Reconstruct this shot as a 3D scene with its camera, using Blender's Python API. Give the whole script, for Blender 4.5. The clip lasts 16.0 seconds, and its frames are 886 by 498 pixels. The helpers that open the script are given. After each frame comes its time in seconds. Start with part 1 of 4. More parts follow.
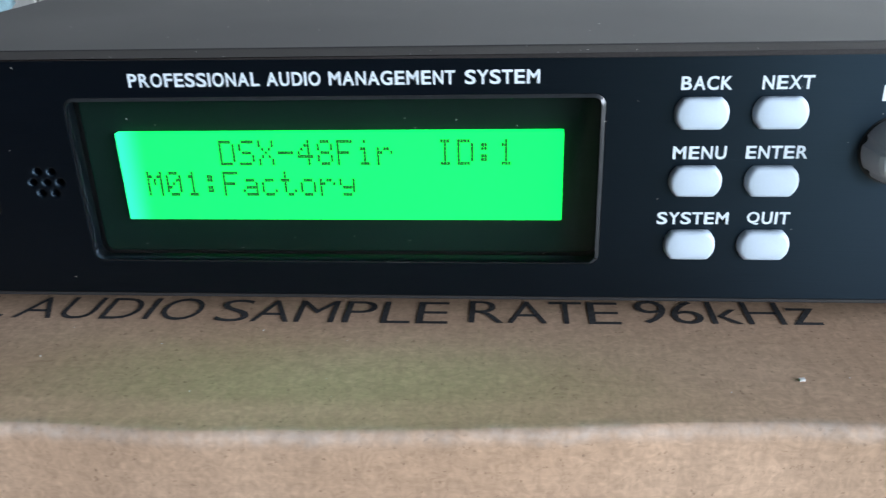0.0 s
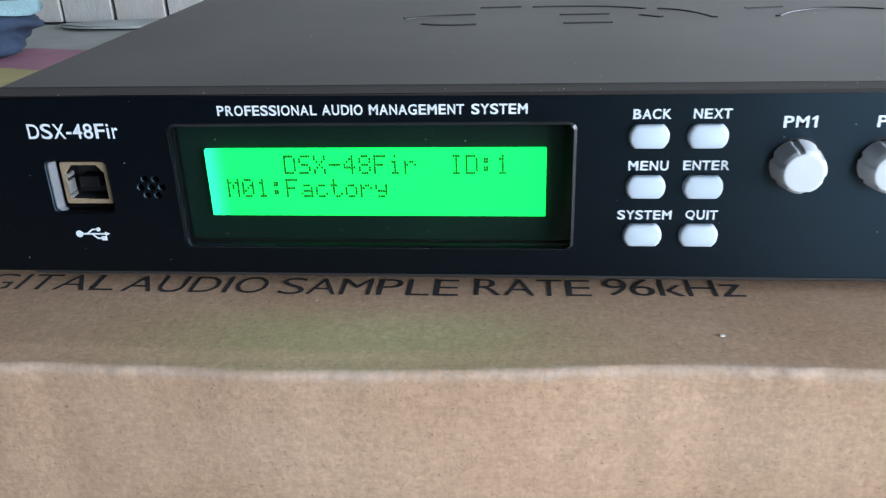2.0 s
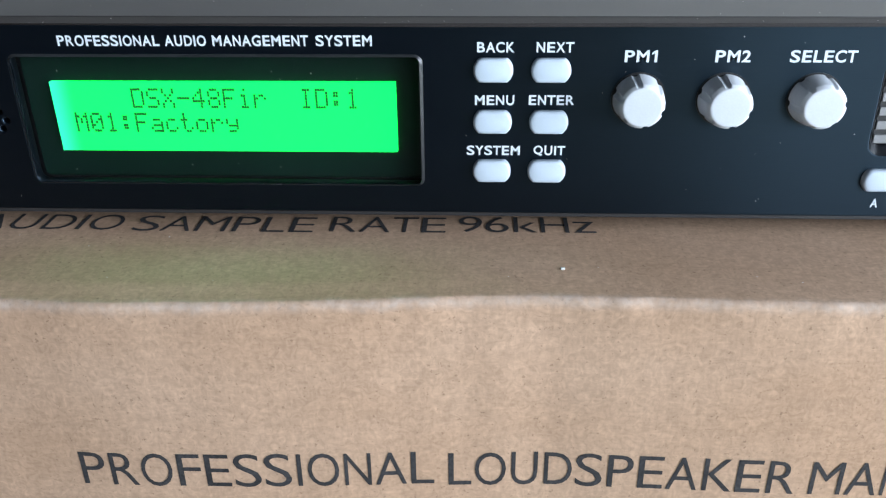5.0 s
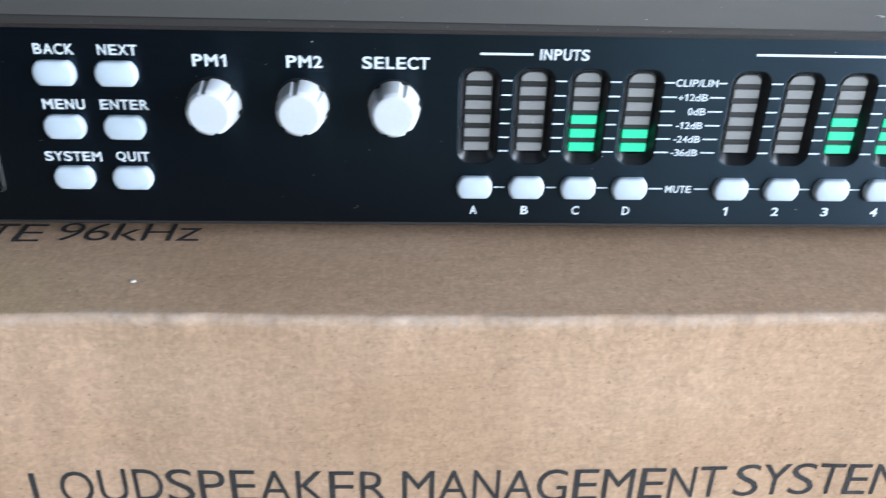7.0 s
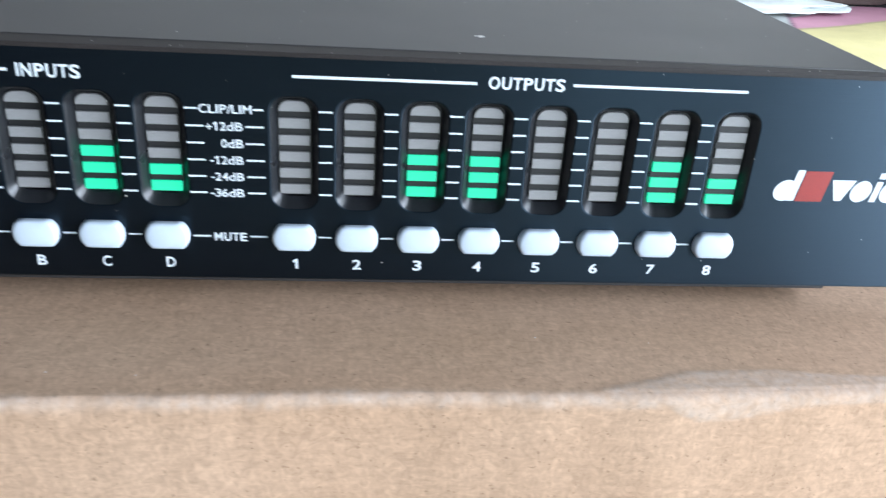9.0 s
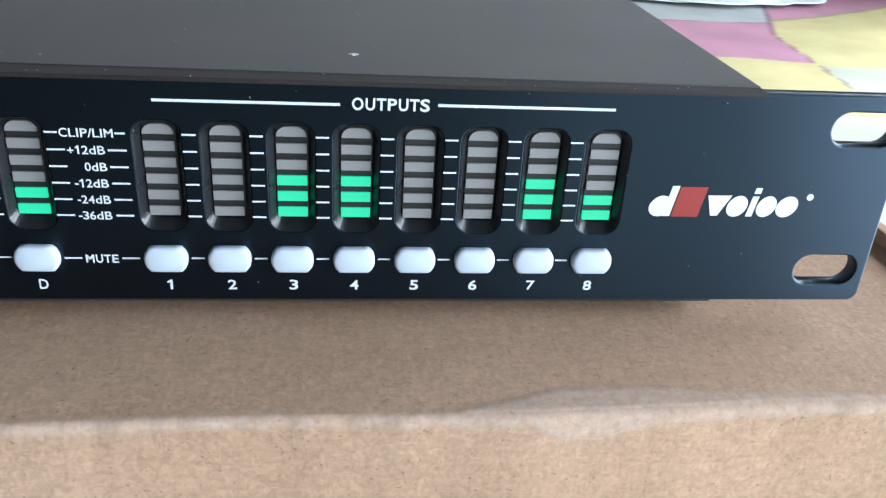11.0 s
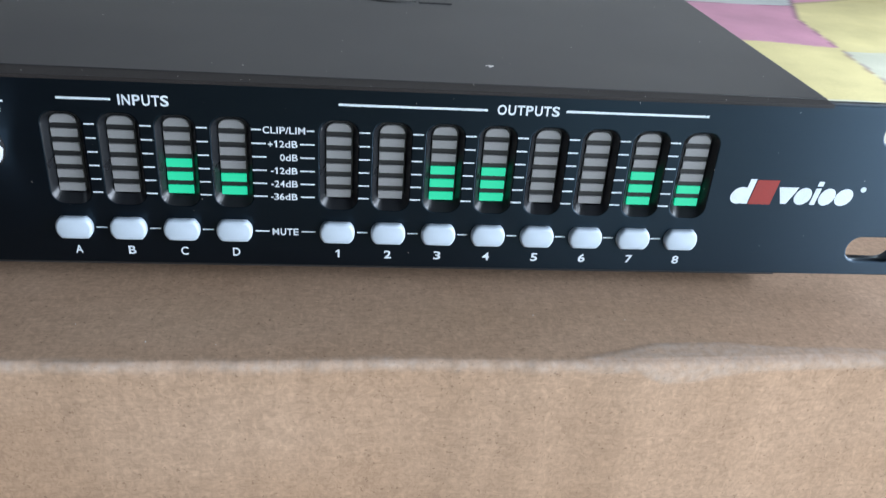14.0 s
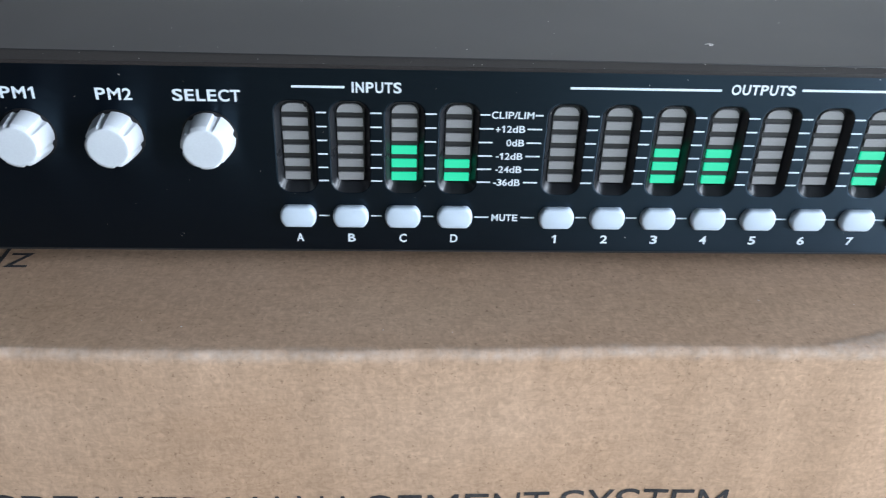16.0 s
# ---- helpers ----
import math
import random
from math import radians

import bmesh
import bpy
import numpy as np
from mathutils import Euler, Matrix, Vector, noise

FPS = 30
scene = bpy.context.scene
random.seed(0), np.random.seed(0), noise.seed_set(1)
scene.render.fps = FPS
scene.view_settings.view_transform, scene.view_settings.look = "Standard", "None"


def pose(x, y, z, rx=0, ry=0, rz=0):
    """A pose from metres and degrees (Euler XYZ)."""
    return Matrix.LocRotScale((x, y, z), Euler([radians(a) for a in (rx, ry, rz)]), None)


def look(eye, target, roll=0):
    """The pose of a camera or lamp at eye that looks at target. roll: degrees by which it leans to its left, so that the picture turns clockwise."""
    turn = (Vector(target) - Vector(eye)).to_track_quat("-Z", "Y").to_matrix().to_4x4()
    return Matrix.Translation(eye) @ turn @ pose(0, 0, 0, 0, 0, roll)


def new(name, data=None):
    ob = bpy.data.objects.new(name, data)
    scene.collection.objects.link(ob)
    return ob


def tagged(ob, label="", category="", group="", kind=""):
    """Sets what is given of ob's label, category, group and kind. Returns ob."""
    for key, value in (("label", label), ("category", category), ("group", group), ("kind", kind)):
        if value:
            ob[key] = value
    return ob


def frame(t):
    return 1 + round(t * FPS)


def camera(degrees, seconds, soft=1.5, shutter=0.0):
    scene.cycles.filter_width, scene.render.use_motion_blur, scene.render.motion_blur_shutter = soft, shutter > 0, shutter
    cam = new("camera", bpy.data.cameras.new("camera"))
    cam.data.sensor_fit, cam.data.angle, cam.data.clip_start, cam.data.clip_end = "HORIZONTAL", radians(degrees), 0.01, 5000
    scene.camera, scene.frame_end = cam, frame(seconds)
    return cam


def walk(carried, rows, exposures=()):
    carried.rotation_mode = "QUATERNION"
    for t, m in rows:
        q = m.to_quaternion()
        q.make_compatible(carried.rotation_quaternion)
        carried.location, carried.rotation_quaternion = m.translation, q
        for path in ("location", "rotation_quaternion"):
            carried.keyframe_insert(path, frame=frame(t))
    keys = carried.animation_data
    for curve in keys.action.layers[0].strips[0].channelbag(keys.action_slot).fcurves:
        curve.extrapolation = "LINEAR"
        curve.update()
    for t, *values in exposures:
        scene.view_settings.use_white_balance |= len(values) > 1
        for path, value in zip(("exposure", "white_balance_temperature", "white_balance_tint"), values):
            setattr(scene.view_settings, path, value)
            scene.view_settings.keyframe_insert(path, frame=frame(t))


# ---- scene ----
EXPOSURES = [(0.0, 0.0), (3.0, 0.02), (5.5, 0.04), (7.0, 0.02), (8.5, 0.03), (9.7, 0.02), (11.8, -0.45), (13.0, -0.53), (14.0, -0.53), (15.0, -0.38), (16.0, -0.36)]
cam = camera(55.51, 16.0, soft=1.2, shutter=0.4)
PATH = [
    (0, (0.16211, -0.13891, 0.07083), (0.14582, 0.04325, -0.01012), -1.75),
    (0.5, (0.15322, -0.14635, 0.07832), (0.13773, 0.03411, -0.00650), -2.18),
    (1, (0.15691, -0.16048, 0.08186), (0.13916, 0.02029, -0.00185), -2.41),
    (1.5, (0.15770, -0.17394, 0.08683), (0.14019, 0.00735, 0.00421), -2.19),
    (2, (0.16486, -0.18186, 0.08904), (0.14692, -0.00055, 0.00654), -1.92),
    (2.5, (0.17270, -0.19190, 0.09347), (0.15535, -0.01151, 0.00885), -1.84),
    (3, (0.18473, -0.19273, 0.09873), (0.16901, -0.01373, 0.01092), -1.85),
    (3.2, (0.18879, -0.19545, 0.09529), (0.17513, -0.01491, 0.01032), -1.42),
    (5.3, (0.19236, -0.18272, 0.08165), (0.18401, -0.00540, -0.01048), -0.62),
    (5.5, (0.19666, -0.18319, 0.08525), (0.18968, -0.00670, -0.00857), -0.61),
    (6, (0.22651, -0.18304, 0.08169), (0.22463, -0.00602, -0.01137), 0.14),
    (6.5, (0.24884, -0.17677, 0.08555), (0.25495, -0.00046, -0.00866), 1.12),
    (7, (0.26582, -0.17421, 0.08731), (0.27488, 0.00131, -0.00814), 1.68),
    (7.5, (0.28940, -0.16699, 0.09404), (0.29944, 0.00845, -0.00146), 2.18),
    (8, (0.30860, -0.15662, 0.10111), (0.32297, 0.01853, 0.00564), 3.07),
    (8.5, (0.32924, -0.15320, 0.09328), (0.34682, 0.02356, 0.00138), 3.60),
    (9, (0.35212, -0.14697, 0.07948), (0.37261, 0.03130, -0.00883), 3.94),
    (9.5, (0.36502, -0.14124, 0.07577), (0.38782, 0.03535, -0.01531), 4.29),
    (9.7, (0.37018, -0.13992, 0.07382), (0.39445, 0.03693, -0.01637), 4.35),
    (11.8, (0.3755, -0.15518, 0.09372), (0.39391, 0.02225, 0.00346), 2.67),
    (12, (0.37316, -0.15774, 0.09448), (0.39046, 0.01986, 0.00435), 2.49),
    (12.5, (0.35962, -0.1665, 0.0979), (0.37516, 0.0115, 0.00826), 2.19),
    (13, (0.3523, -0.17288, 0.10615), (0.36802, 0.00495, 0.01622), 2.69),
    (13.5, (0.34502, -0.17815, 0.10775), (0.36285, -0.00175, 0.01542), 3.86),
    (14, (0.34467, -0.17548, 0.10172), (0.3653, -0.00144, 0.00548), 4.36),
    (14.5, (0.33632, -0.17406, 0.09804), (0.35809, -0.00115, -0.00008), 4.18),
    (15, (0.32188, -0.17129, 0.10152), (0.33976, 0.00072, 0.00106), 2.76),
    (15.5, (0.31105, -0.17166, 0.10118), (0.32402, 0.00008, -0.00049), 1.80),
    (16, (0.30461, -0.17009, 0.10007), (0.31465, 0.00207, -0.00122), 2.08),
]
walk(cam, [(t, look(eye, target, roll)) for t, eye, target, roll in PATH], EXPOSURES)

# ---- world and light ----
world = bpy.data.worlds.new("sky")
scene.world = world
world.use_nodes = True
sky = world.node_tree.nodes.new("ShaderNodeTexSky")
sky.sky_type = "NISHITA"
sky.sun_disc = False
sky.sun_elevation = radians(40)
sky.sun_rotation = radians(140)
world.node_tree.links.new(sky.outputs["Color"], world.node_tree.nodes["Background"].inputs["Color"])
world.node_tree.nodes["Background"].inputs["Strength"].default_value = 0.08


def opening_light(name, eye, target, width, height, watts, colour):
    """Area lamp set at one opening of the room."""
    data = bpy.data.lights.new(name, "AREA")
    data.shape = "RECTANGLE"
    data.size, data.size_y, data.energy, data.color = width, height, watts, colour
    ob = new(name, data)
    ob.matrix_world = look(eye, target)
    return ob


opening_light("doorway_daylight", (1.3, -0.35, 0.22), (0.2, -0.35, 0.22), 2.1, 0.66, 97, (0.725, 0.838, 1.0))
# Added lamp with no known window, for sheen on the panel's right end.
opening_light("added_sheen_light", (1.06, -1.97, 0.35), (1.06, 0, 0.35), 0.42, 0.9, 7, (0.66, 0.84, 1.0))

# ---- materials ----


def surface(name, colour, rough=0.5, metal=0.0, vary=0.12, scale=30.0, fine=1500.0, grain=0.15, bump=0.0, stretch=(1, 1, 1), rough_vary=0.08, spec=0.5, tint=None):
    """A surface with broad stains, fine grain and slight relief, in metres of the place."""
    m = bpy.data.materials.new(name)
    m.use_nodes = True
    n, ln = m.node_tree.nodes, m.node_tree.links
    p = n["Principled BSDF"]
    p.inputs["Metallic"].default_value = metal
    p.inputs["Specular IOR Level"].default_value = spec
    co = n.new("ShaderNodeTexCoord")
    mp = n.new("ShaderNodeMapping")
    mp.inputs["Scale"].default_value = stretch
    ln.new(co.outputs["Object"], mp.inputs["Vector"])
    broad = n.new("ShaderNodeTexNoise")
    broad.inputs["Scale"].default_value, broad.inputs["Detail"].default_value = scale, 5
    ln.new(mp.outputs["Vector"], broad.inputs["Vector"])
    small = n.new("ShaderNodeTexNoise")
    small.inputs["Scale"].default_value, small.inputs["Detail"].default_value = fine, 3
    ln.new(mp.outputs["Vector"], small.inputs["Vector"])
    dark = tuple(c * (1 - vary) for c in colour)
    light = tint or tuple(min(1, c * (1 + vary)) for c in colour)
    mix = n.new("ShaderNodeMix")
    mix.data_type = "RGBA"
    mix.inputs["A"].default_value, mix.inputs["B"].default_value = (*dark, 1), (*light, 1)
    ramp = n.new("ShaderNodeMapRange")
    ramp.inputs["From Min"].default_value, ramp.inputs["From Max"].default_value = 0.3, 0.7
    ln.new(broad.outputs["Fac"], ramp.inputs["Value"])
    ln.new(ramp.outputs["Result"], mix.inputs["Factor"])
    mul = n.new("ShaderNodeMapRange")
    mul.inputs["From Min"].default_value, mul.inputs["From Max"].default_value = 0.3, 0.7
    mul.inputs["To Min"].default_value, mul.inputs["To Max"].default_value = 1 - grain, 1 + grain
    ln.new(small.outputs["Fac"], mul.inputs["Value"])
    sc = n.new("ShaderNodeVectorMath")
    sc.operation = "SCALE"
    ln.new(mix.outputs["Result"], sc.inputs["Vector"])
    ln.new(mul.outputs["Result"], sc.inputs["Scale"])
    ln.new(sc.outputs["Vector"], p.inputs["Base Color"])
    rr = n.new("ShaderNodeMapRange")
    rr.inputs["To Min"].default_value, rr.inputs["To Max"].default_value = max(0.02, rough - rough_vary), min(1, rough + rough_vary)
    ln.new(broad.outputs["Fac"], rr.inputs["Value"])
    ln.new(rr.outputs["Result"], p.inputs["Roughness"])
    if bump:
        b = n.new("ShaderNodeBump")
        b.inputs["Strength"].default_value, b.inputs["Distance"].default_value = 0.6, bump
        ln.new(small.outputs["Fac"], b.inputs["Height"])
        ln.new(b.outputs["Normal"], p.inputs["Normal"])
    return m


def glowing(name, colour, strength, base=(0.02, 0.05, 0.03), rough=0.4):
    m = bpy.data.materials.new(name)
    m.use_nodes = True
    p = m.node_tree.nodes["Principled BSDF"]
    p.inputs["Base Color"].default_value = (*base, 1)
    p.inputs["Roughness"].default_value = rough
    p.inputs["Emission Color"].default_value = (*colour, 1)
    p.inputs["Emission Strength"].default_value = strength
    return m


def backlit(name):
    """A green screen whose lamp sits at the left end, so that this end is paler."""
    m = glowing(name, (0.0, 1.0, 0.105), 2.6, (0.0, 0.0, 0.0), 0.9)
    n, ln = m.node_tree.nodes, m.node_tree.links
    co = n.new("ShaderNodeTexCoord")
    sep = n.new("ShaderNodeSeparateXYZ")
    ln.new(co.outputs["Object"], sep.inputs["Vector"])
    fall = n.new("ShaderNodeMapRange")
    fall.interpolation_type = "SMOOTHERSTEP"
    fall.inputs["From Min"].default_value, fall.inputs["From Max"].default_value = 0.0895, 0.0965
    fall.inputs["To Min"].default_value, fall.inputs["To Max"].default_value = 1.0, 0.0
    ln.new(sep.outputs["X"], fall.inputs["Value"])
    mix = n.new("ShaderNodeMix")
    mix.data_type = "RGBA"
    mix.inputs["A"].default_value, mix.inputs["B"].default_value = (0.0, 1.0, 0.095, 1), (0.02, 1.0, 0.32, 1)
    ln.new(fall.outputs["Result"], mix.inputs["Factor"])
    ln.new(mix.outputs["Result"], n["Principled BSDF"].inputs["Emission Color"])
    return m


def acrylic(name):
    m = bpy.data.materials.new(name)
    m.use_nodes = True
    n, ln = m.node_tree.nodes, m.node_tree.links
    n.remove(n["Principled BSDF"])
    clear = n.new("ShaderNodeBsdfTransparent")
    clear.inputs["Color"].default_value = (0.93, 0.95, 0.95, 1)
    gloss = n.new("ShaderNodeBsdfGlossy")
    gloss.inputs["Roughness"].default_value = 0.06
    fres = n.new("ShaderNodeFresnel")
    fres.inputs["IOR"].default_value = 1.2
    mix = n.new("ShaderNodeMixShader")
    ln.new(fres.outputs["Fac"], mix.inputs[0])
    ln.new(clear.outputs["BSDF"], mix.inputs[1])
    ln.new(gloss.outputs["BSDF"], mix.inputs[2])
    ln.new(mix.outputs["Shader"], n["Material Output"].inputs["Surface"])
    return m


def cardboard_material():
    """Kraft liner: brown pulp with matted fibres, dark specks, faint flute shadows and a pale scuffed fold."""
    m = surface("kraft_cardboard", (0.43, 0.274, 0.176), 0.88, vary=0.07, scale=26, fine=900, grain=0.05, bump=0.00005, stretch=(0.8, 1.2, 1.2), spec=0.16, tint=(0.455, 0.302, 0.204))
    n, ln = m.node_tree.nodes, m.node_tree.links
    p = n["Principled BSDF"]
    source = p.inputs["Base Color"].links[0].from_socket
    co = n.new("ShaderNodeTexCoord")

    def shade(source, scale, distort, turn, stretch, lo, hi, dark, light, detail=5):
        """Multiplies the colour by a noise that runs from dark to light."""
        mp = n.new("ShaderNodeMapping")
        mp.inputs["Scale"].default_value, mp.inputs["Rotation"].default_value = stretch, turn
        ln.new(co.outputs["Object"], mp.inputs["Vector"])
        tex = n.new("ShaderNodeTexNoise")
        tex.inputs["Scale"].default_value, tex.inputs["Detail"].default_value, tex.inputs["Distortion"].default_value = scale, detail, distort
        ln.new(mp.outputs["Vector"], tex.inputs["Vector"])
        r = n.new("ShaderNodeMapRange")
        r.inputs["From Min"].default_value, r.inputs["From Max"].default_value = lo, hi
        r.inputs["To Min"].default_value, r.inputs["To Max"].default_value = dark, light
        ln.new(tex.outputs["Fac"], r.inputs["Value"])
        sc = n.new("ShaderNodeVectorMath")
        sc.operation = "SCALE"
        ln.new(source, sc.inputs["Vector"])
        ln.new(r.outputs["Result"], sc.inputs["Scale"])
        return sc.outputs["Vector"]

    out = shade(source, 420, 2.2, (0, 0, 0), (1, 1, 1), 0.34, 0.66, 0.89, 1.11, 7)
    out = shade(out, 700, 1.0, (0.5, 0.4, 0.6), (0.3, 1.3, 1.3), 0.36, 0.64, 0.955, 1.05)
    out = shade(out, 700, 1.0, (-0.4, 0.6, -0.7), (1.3, 0.3, 0.35), 0.36, 0.64, 0.955, 1.05)
    out = shade(out, 950, 0.0, (0, 0, 0), (1, 1, 1), 0.27, 0.34, 0.7, 1.0, 2)
    at = n.new("ShaderNodeAttribute")
    at.attribute_name = "wear"
    wn = n.new("ShaderNodeTexNoise")
    wn.inputs["Scale"].default_value, wn.inputs["Detail"].default_value = 600, 6
    ln.new(co.outputs["Object"], wn.inputs["Vector"])
    wm = n.new("ShaderNodeMath")
    wm.operation = "MULTIPLY"
    wr = n.new("ShaderNodeMapRange")
    wr.inputs["From Min"].default_value, wr.inputs["From Max"].default_value = 0.3, 0.65
    wr.inputs["To Min"].default_value, wr.inputs["To Max"].default_value = 0.18, 0.52
    ln.new(wn.outputs["Fac"], wr.inputs["Value"])
    ln.new(at.outputs["Fac"], wm.inputs[0])
    ln.new(wr.outputs["Result"], wm.inputs[1])
    mx = n.new("ShaderNodeMix")
    mx.data_type = "RGBA"
    mx.inputs["B"].default_value = (0.52, 0.45, 0.4, 1)
    ln.new(wm.outputs["Value"], mx.inputs["Factor"])
    ln.new(out, mx.inputs["A"])
    ln.new(mx.outputs["Result"], p.inputs["Base Color"])
    return m


def printed_cloth_material():
    m = surface("printed_cloth", (0.5, 0.5, 0.5), 0.75, vary=0.14, scale=14, fine=700, grain=0.06, bump=0.0002)
    n, ln = m.node_tree.nodes, m.node_tree.links
    p = n["Principled BSDF"]
    source = p.inputs["Base Color"].links[0].from_socket
    at = n.new("ShaderNodeAttribute")
    at.attribute_name = "print"
    mx = n.new("ShaderNodeMix")
    mx.data_type, mx.blend_type = "RGBA", "MULTIPLY"
    mx.inputs["Factor"].default_value = 1
    up = n.new("ShaderNodeVectorMath")
    up.operation = "SCALE"
    up.inputs["Scale"].default_value = 2.0
    ln.new(source, up.inputs["Vector"])
    ln.new(up.outputs["Vector"], mx.inputs["A"])
    ln.new(at.outputs["Color"], mx.inputs["B"])
    ln.new(mx.outputs["Result"], p.inputs["Base Color"])
    return m


BLACK_ALU = surface("black_anodised_aluminium", (0.0010, 0.0015, 0.0028), 0.42, vary=0.2, scale=60, fine=3200, grain=0.3, bump=0.00005, stretch=(0.03, 1, 1), rough_vary=0.03, spec=0.72)
BLACK_ALU.node_tree.nodes["Principled BSDF"].inputs["Specular Tint"].default_value = (0.5, 0.76, 1.0, 1)
brushed = BLACK_ALU.node_tree.nodes["Principled BSDF"]
brushed.inputs["Anisotropic"].default_value = 0.92
across = BLACK_ALU.node_tree.nodes.new("ShaderNodeCombineXYZ")
across.inputs["Z"].default_value = 1.0
BLACK_ALU.node_tree.links.new(across.outputs["Vector"], brushed.inputs["Tangent"])
LID_PAINT = surface("dark_grey_powder_coat", (0.028, 0.027, 0.028), 0.46, vary=0.08, scale=18, fine=2500, grain=0.12, bump=0.00003, spec=0.72)
STRIP_PAINT = surface("brown_black_coat", (0.024, 0.02, 0.019), 0.55, vary=0.15, scale=40, fine=1800, grain=0.2, bump=0.00003, spec=0.22)
WHITE_PLASTIC = surface("white_plastic", (0.5, 0.575, 0.645), 0.38, vary=0.03, scale=80, fine=3000, grain=0.02)
GREY_PLASTIC = surface("pale_grey_plastic", (0.56, 0.585, 0.61), 0.42, vary=0.04, scale=90, fine=2500, grain=0.03)
SILK_WHITE = surface("white_silk_print", (0.66, 0.73, 0.78), 0.55, vary=0.05, scale=300, fine=4000, grain=0.08)
LOGO_RED = surface("red_print", (0.27, 0.02, 0.014), 0.6, vary=0.06, scale=300, fine=4000, grain=0.08)
SEGMENT_GREY = surface("unlit_segment", (0.245, 0.243, 0.242), 0.4, vary=0.06, scale=200, fine=2500, grain=0.06)
SEGMENT_GREEN = glowing("lit_segment", (0.0, 0.68, 0.37), 1.25, (0.03, 0.12, 0.08))
EDGE = surface("polished_acrylic_edge", (0.04, 0.043, 0.047), 0.25, vary=0.1, scale=60, fine=2000, grain=0.1, spec=0.9)
BEZEL = surface("satin_black_bezel", (0.02, 0.022, 0.026), 0.3, vary=0.15, scale=60, fine=2000, grain=0.15, spec=1.0)
SMOKED = surface("smoked_plastic", (0.016, 0.016, 0.017), 0.4, vary=0.2, scale=60, fine=2000, grain=0.2)
# Lit tone of the socket recess, put into the colour.
RECESS_LIT = surface("lit_recess_side", (0.05, 0.055, 0.066), 0.5, vary=0.15, scale=60, fine=2000, grain=0.15, spec=0.9)
DARK_PLASTIC = surface("black_plastic", (0.006, 0.006, 0.007), 0.45, vary=0.2, scale=60, fine=2000, grain=0.2)
SOCKET_BLACK = surface("socket_black", (0.005, 0.005, 0.006), 0.6, vary=0.2, scale=60, fine=2000, grain=0.2, spec=0.2)
# Near-black mask, tinted green to stand for the screen's glow on it.
MASK_GLOW_TINT = surface("green_tinted_display_mask", (0.002, 0.012, 0.008), 0.6, vary=0.15, scale=60, fine=2000, grain=0.1, spec=0.15)
SCREEN_GREEN = backlit("backlit_screen")
PIXEL_DARK = glowing("dark_cell", (0.0, 0.17, 0.02), 0.9, (0.0, 0.0, 0.0), 0.9)
NICKEL = surface("nickel_shell", (0.36, 0.27, 0.175), 0.45, metal=0.3, vary=0.1, scale=200, fine=2500, grain=0.1)
TIN = surface("bright_tin", (0.7, 0.68, 0.64), 0.3, metal=0.8, vary=0.15, scale=300, fine=2500, grain=0.1)
CLEAR = acrylic("clear_acrylic")
KRAFT = cardboard_material()
INK = surface("black_carton_ink", (0.035, 0.033, 0.034), 0.8, vary=0.25, scale=150, fine=1200, grain=0.35, spec=0.25)
DUST = surface("pale_dust", (0.62, 0.6, 0.57), 0.9, vary=0.1, scale=300)
CLOTH = printed_cloth_material()
PLANK = surface("whitewashed_plank", (0.6, 0.6, 0.57), 0.8, vary=0.1, scale=7, fine=160, grain=0.12, bump=0.0006, stretch=(4, 4, 0.5), tint=(0.5, 0.46, 0.42))
FLOOR_GREY = surface("bare_cement", (0.12, 0.12, 0.122), 0.85, vary=0.15, scale=6, fine=200, grain=0.12, bump=0.0005)
PLASTER = surface("plain_plaster", (0.1, 0.1, 0.103), 0.9, vary=0.06, scale=5, fine=150, grain=0.06, bump=0.0005)
CEILING = surface("plain_ceiling", (0.13, 0.13, 0.135), 0.9, vary=0.08, scale=5, fine=150, grain=0.06)
BLUE_FABRIC = surface("dark_blue_fabric", (0.022, 0.038, 0.07), 0.85, vary=0.35, scale=14, fine=500, grain=0.2, bump=0.0004)
HIGHLIGHT_CYAN = surface("cyan_highlight", (0.42, 0.62, 0.66), 0.8, vary=0.15, scale=20, fine=500, grain=0.15, bump=0.0003)
WHITE_FABRIC = surface("white_fabric", (0.5, 0.53, 0.52), 0.85, vary=0.25, scale=12, fine=500, grain=0.08, bump=0.0004)
BROWN_FABRIC = surface("dark_brown_fabric", (0.05, 0.032, 0.028), 0.85, vary=0.3, scale=14, fine=500, grain=0.2, bump=0.0004)

# ---- building helpers; lengths below are in centimetres ----
CM = 0.01


def finish(bm, name, material, smooth=False):
    mesh = bpy.data.meshes.new(name)
    bmesh.ops.recalc_face_normals(bm, faces=bm.faces[:])
    bm.to_mesh(mesh)
    bm.free()
    mesh.transform(Matrix.Scale(CM, 4))
    mesh.materials.append(material)
    if smooth:
        mesh.polygons.foreach_set("use_smooth", [True] * len(mesh.polygons))
    return mesh


def put(name, mesh, parent=None, at=None, label=""):
    ob = new(name, mesh)
    if parent is not None:
        ob.parent = parent
        ob.matrix_parent_inverse = Matrix.Translation(-parent.location)
    if at is not None:
        ob.location = Vector(at) * CM
    if label:
        tagged(ob, label)
    return ob


def part(name, bm, material, parent, label="", smooth=False, at=None):
    return put(name, finish(bm, name, material, smooth), parent, at, label)


def thing(name, base, label, category, group="", kind=""):
    ob = new(name)
    ob.empty_display_size = 0.02
    ob.location = Vector(base) * CM
    return tagged(ob, label, category, group, kind)


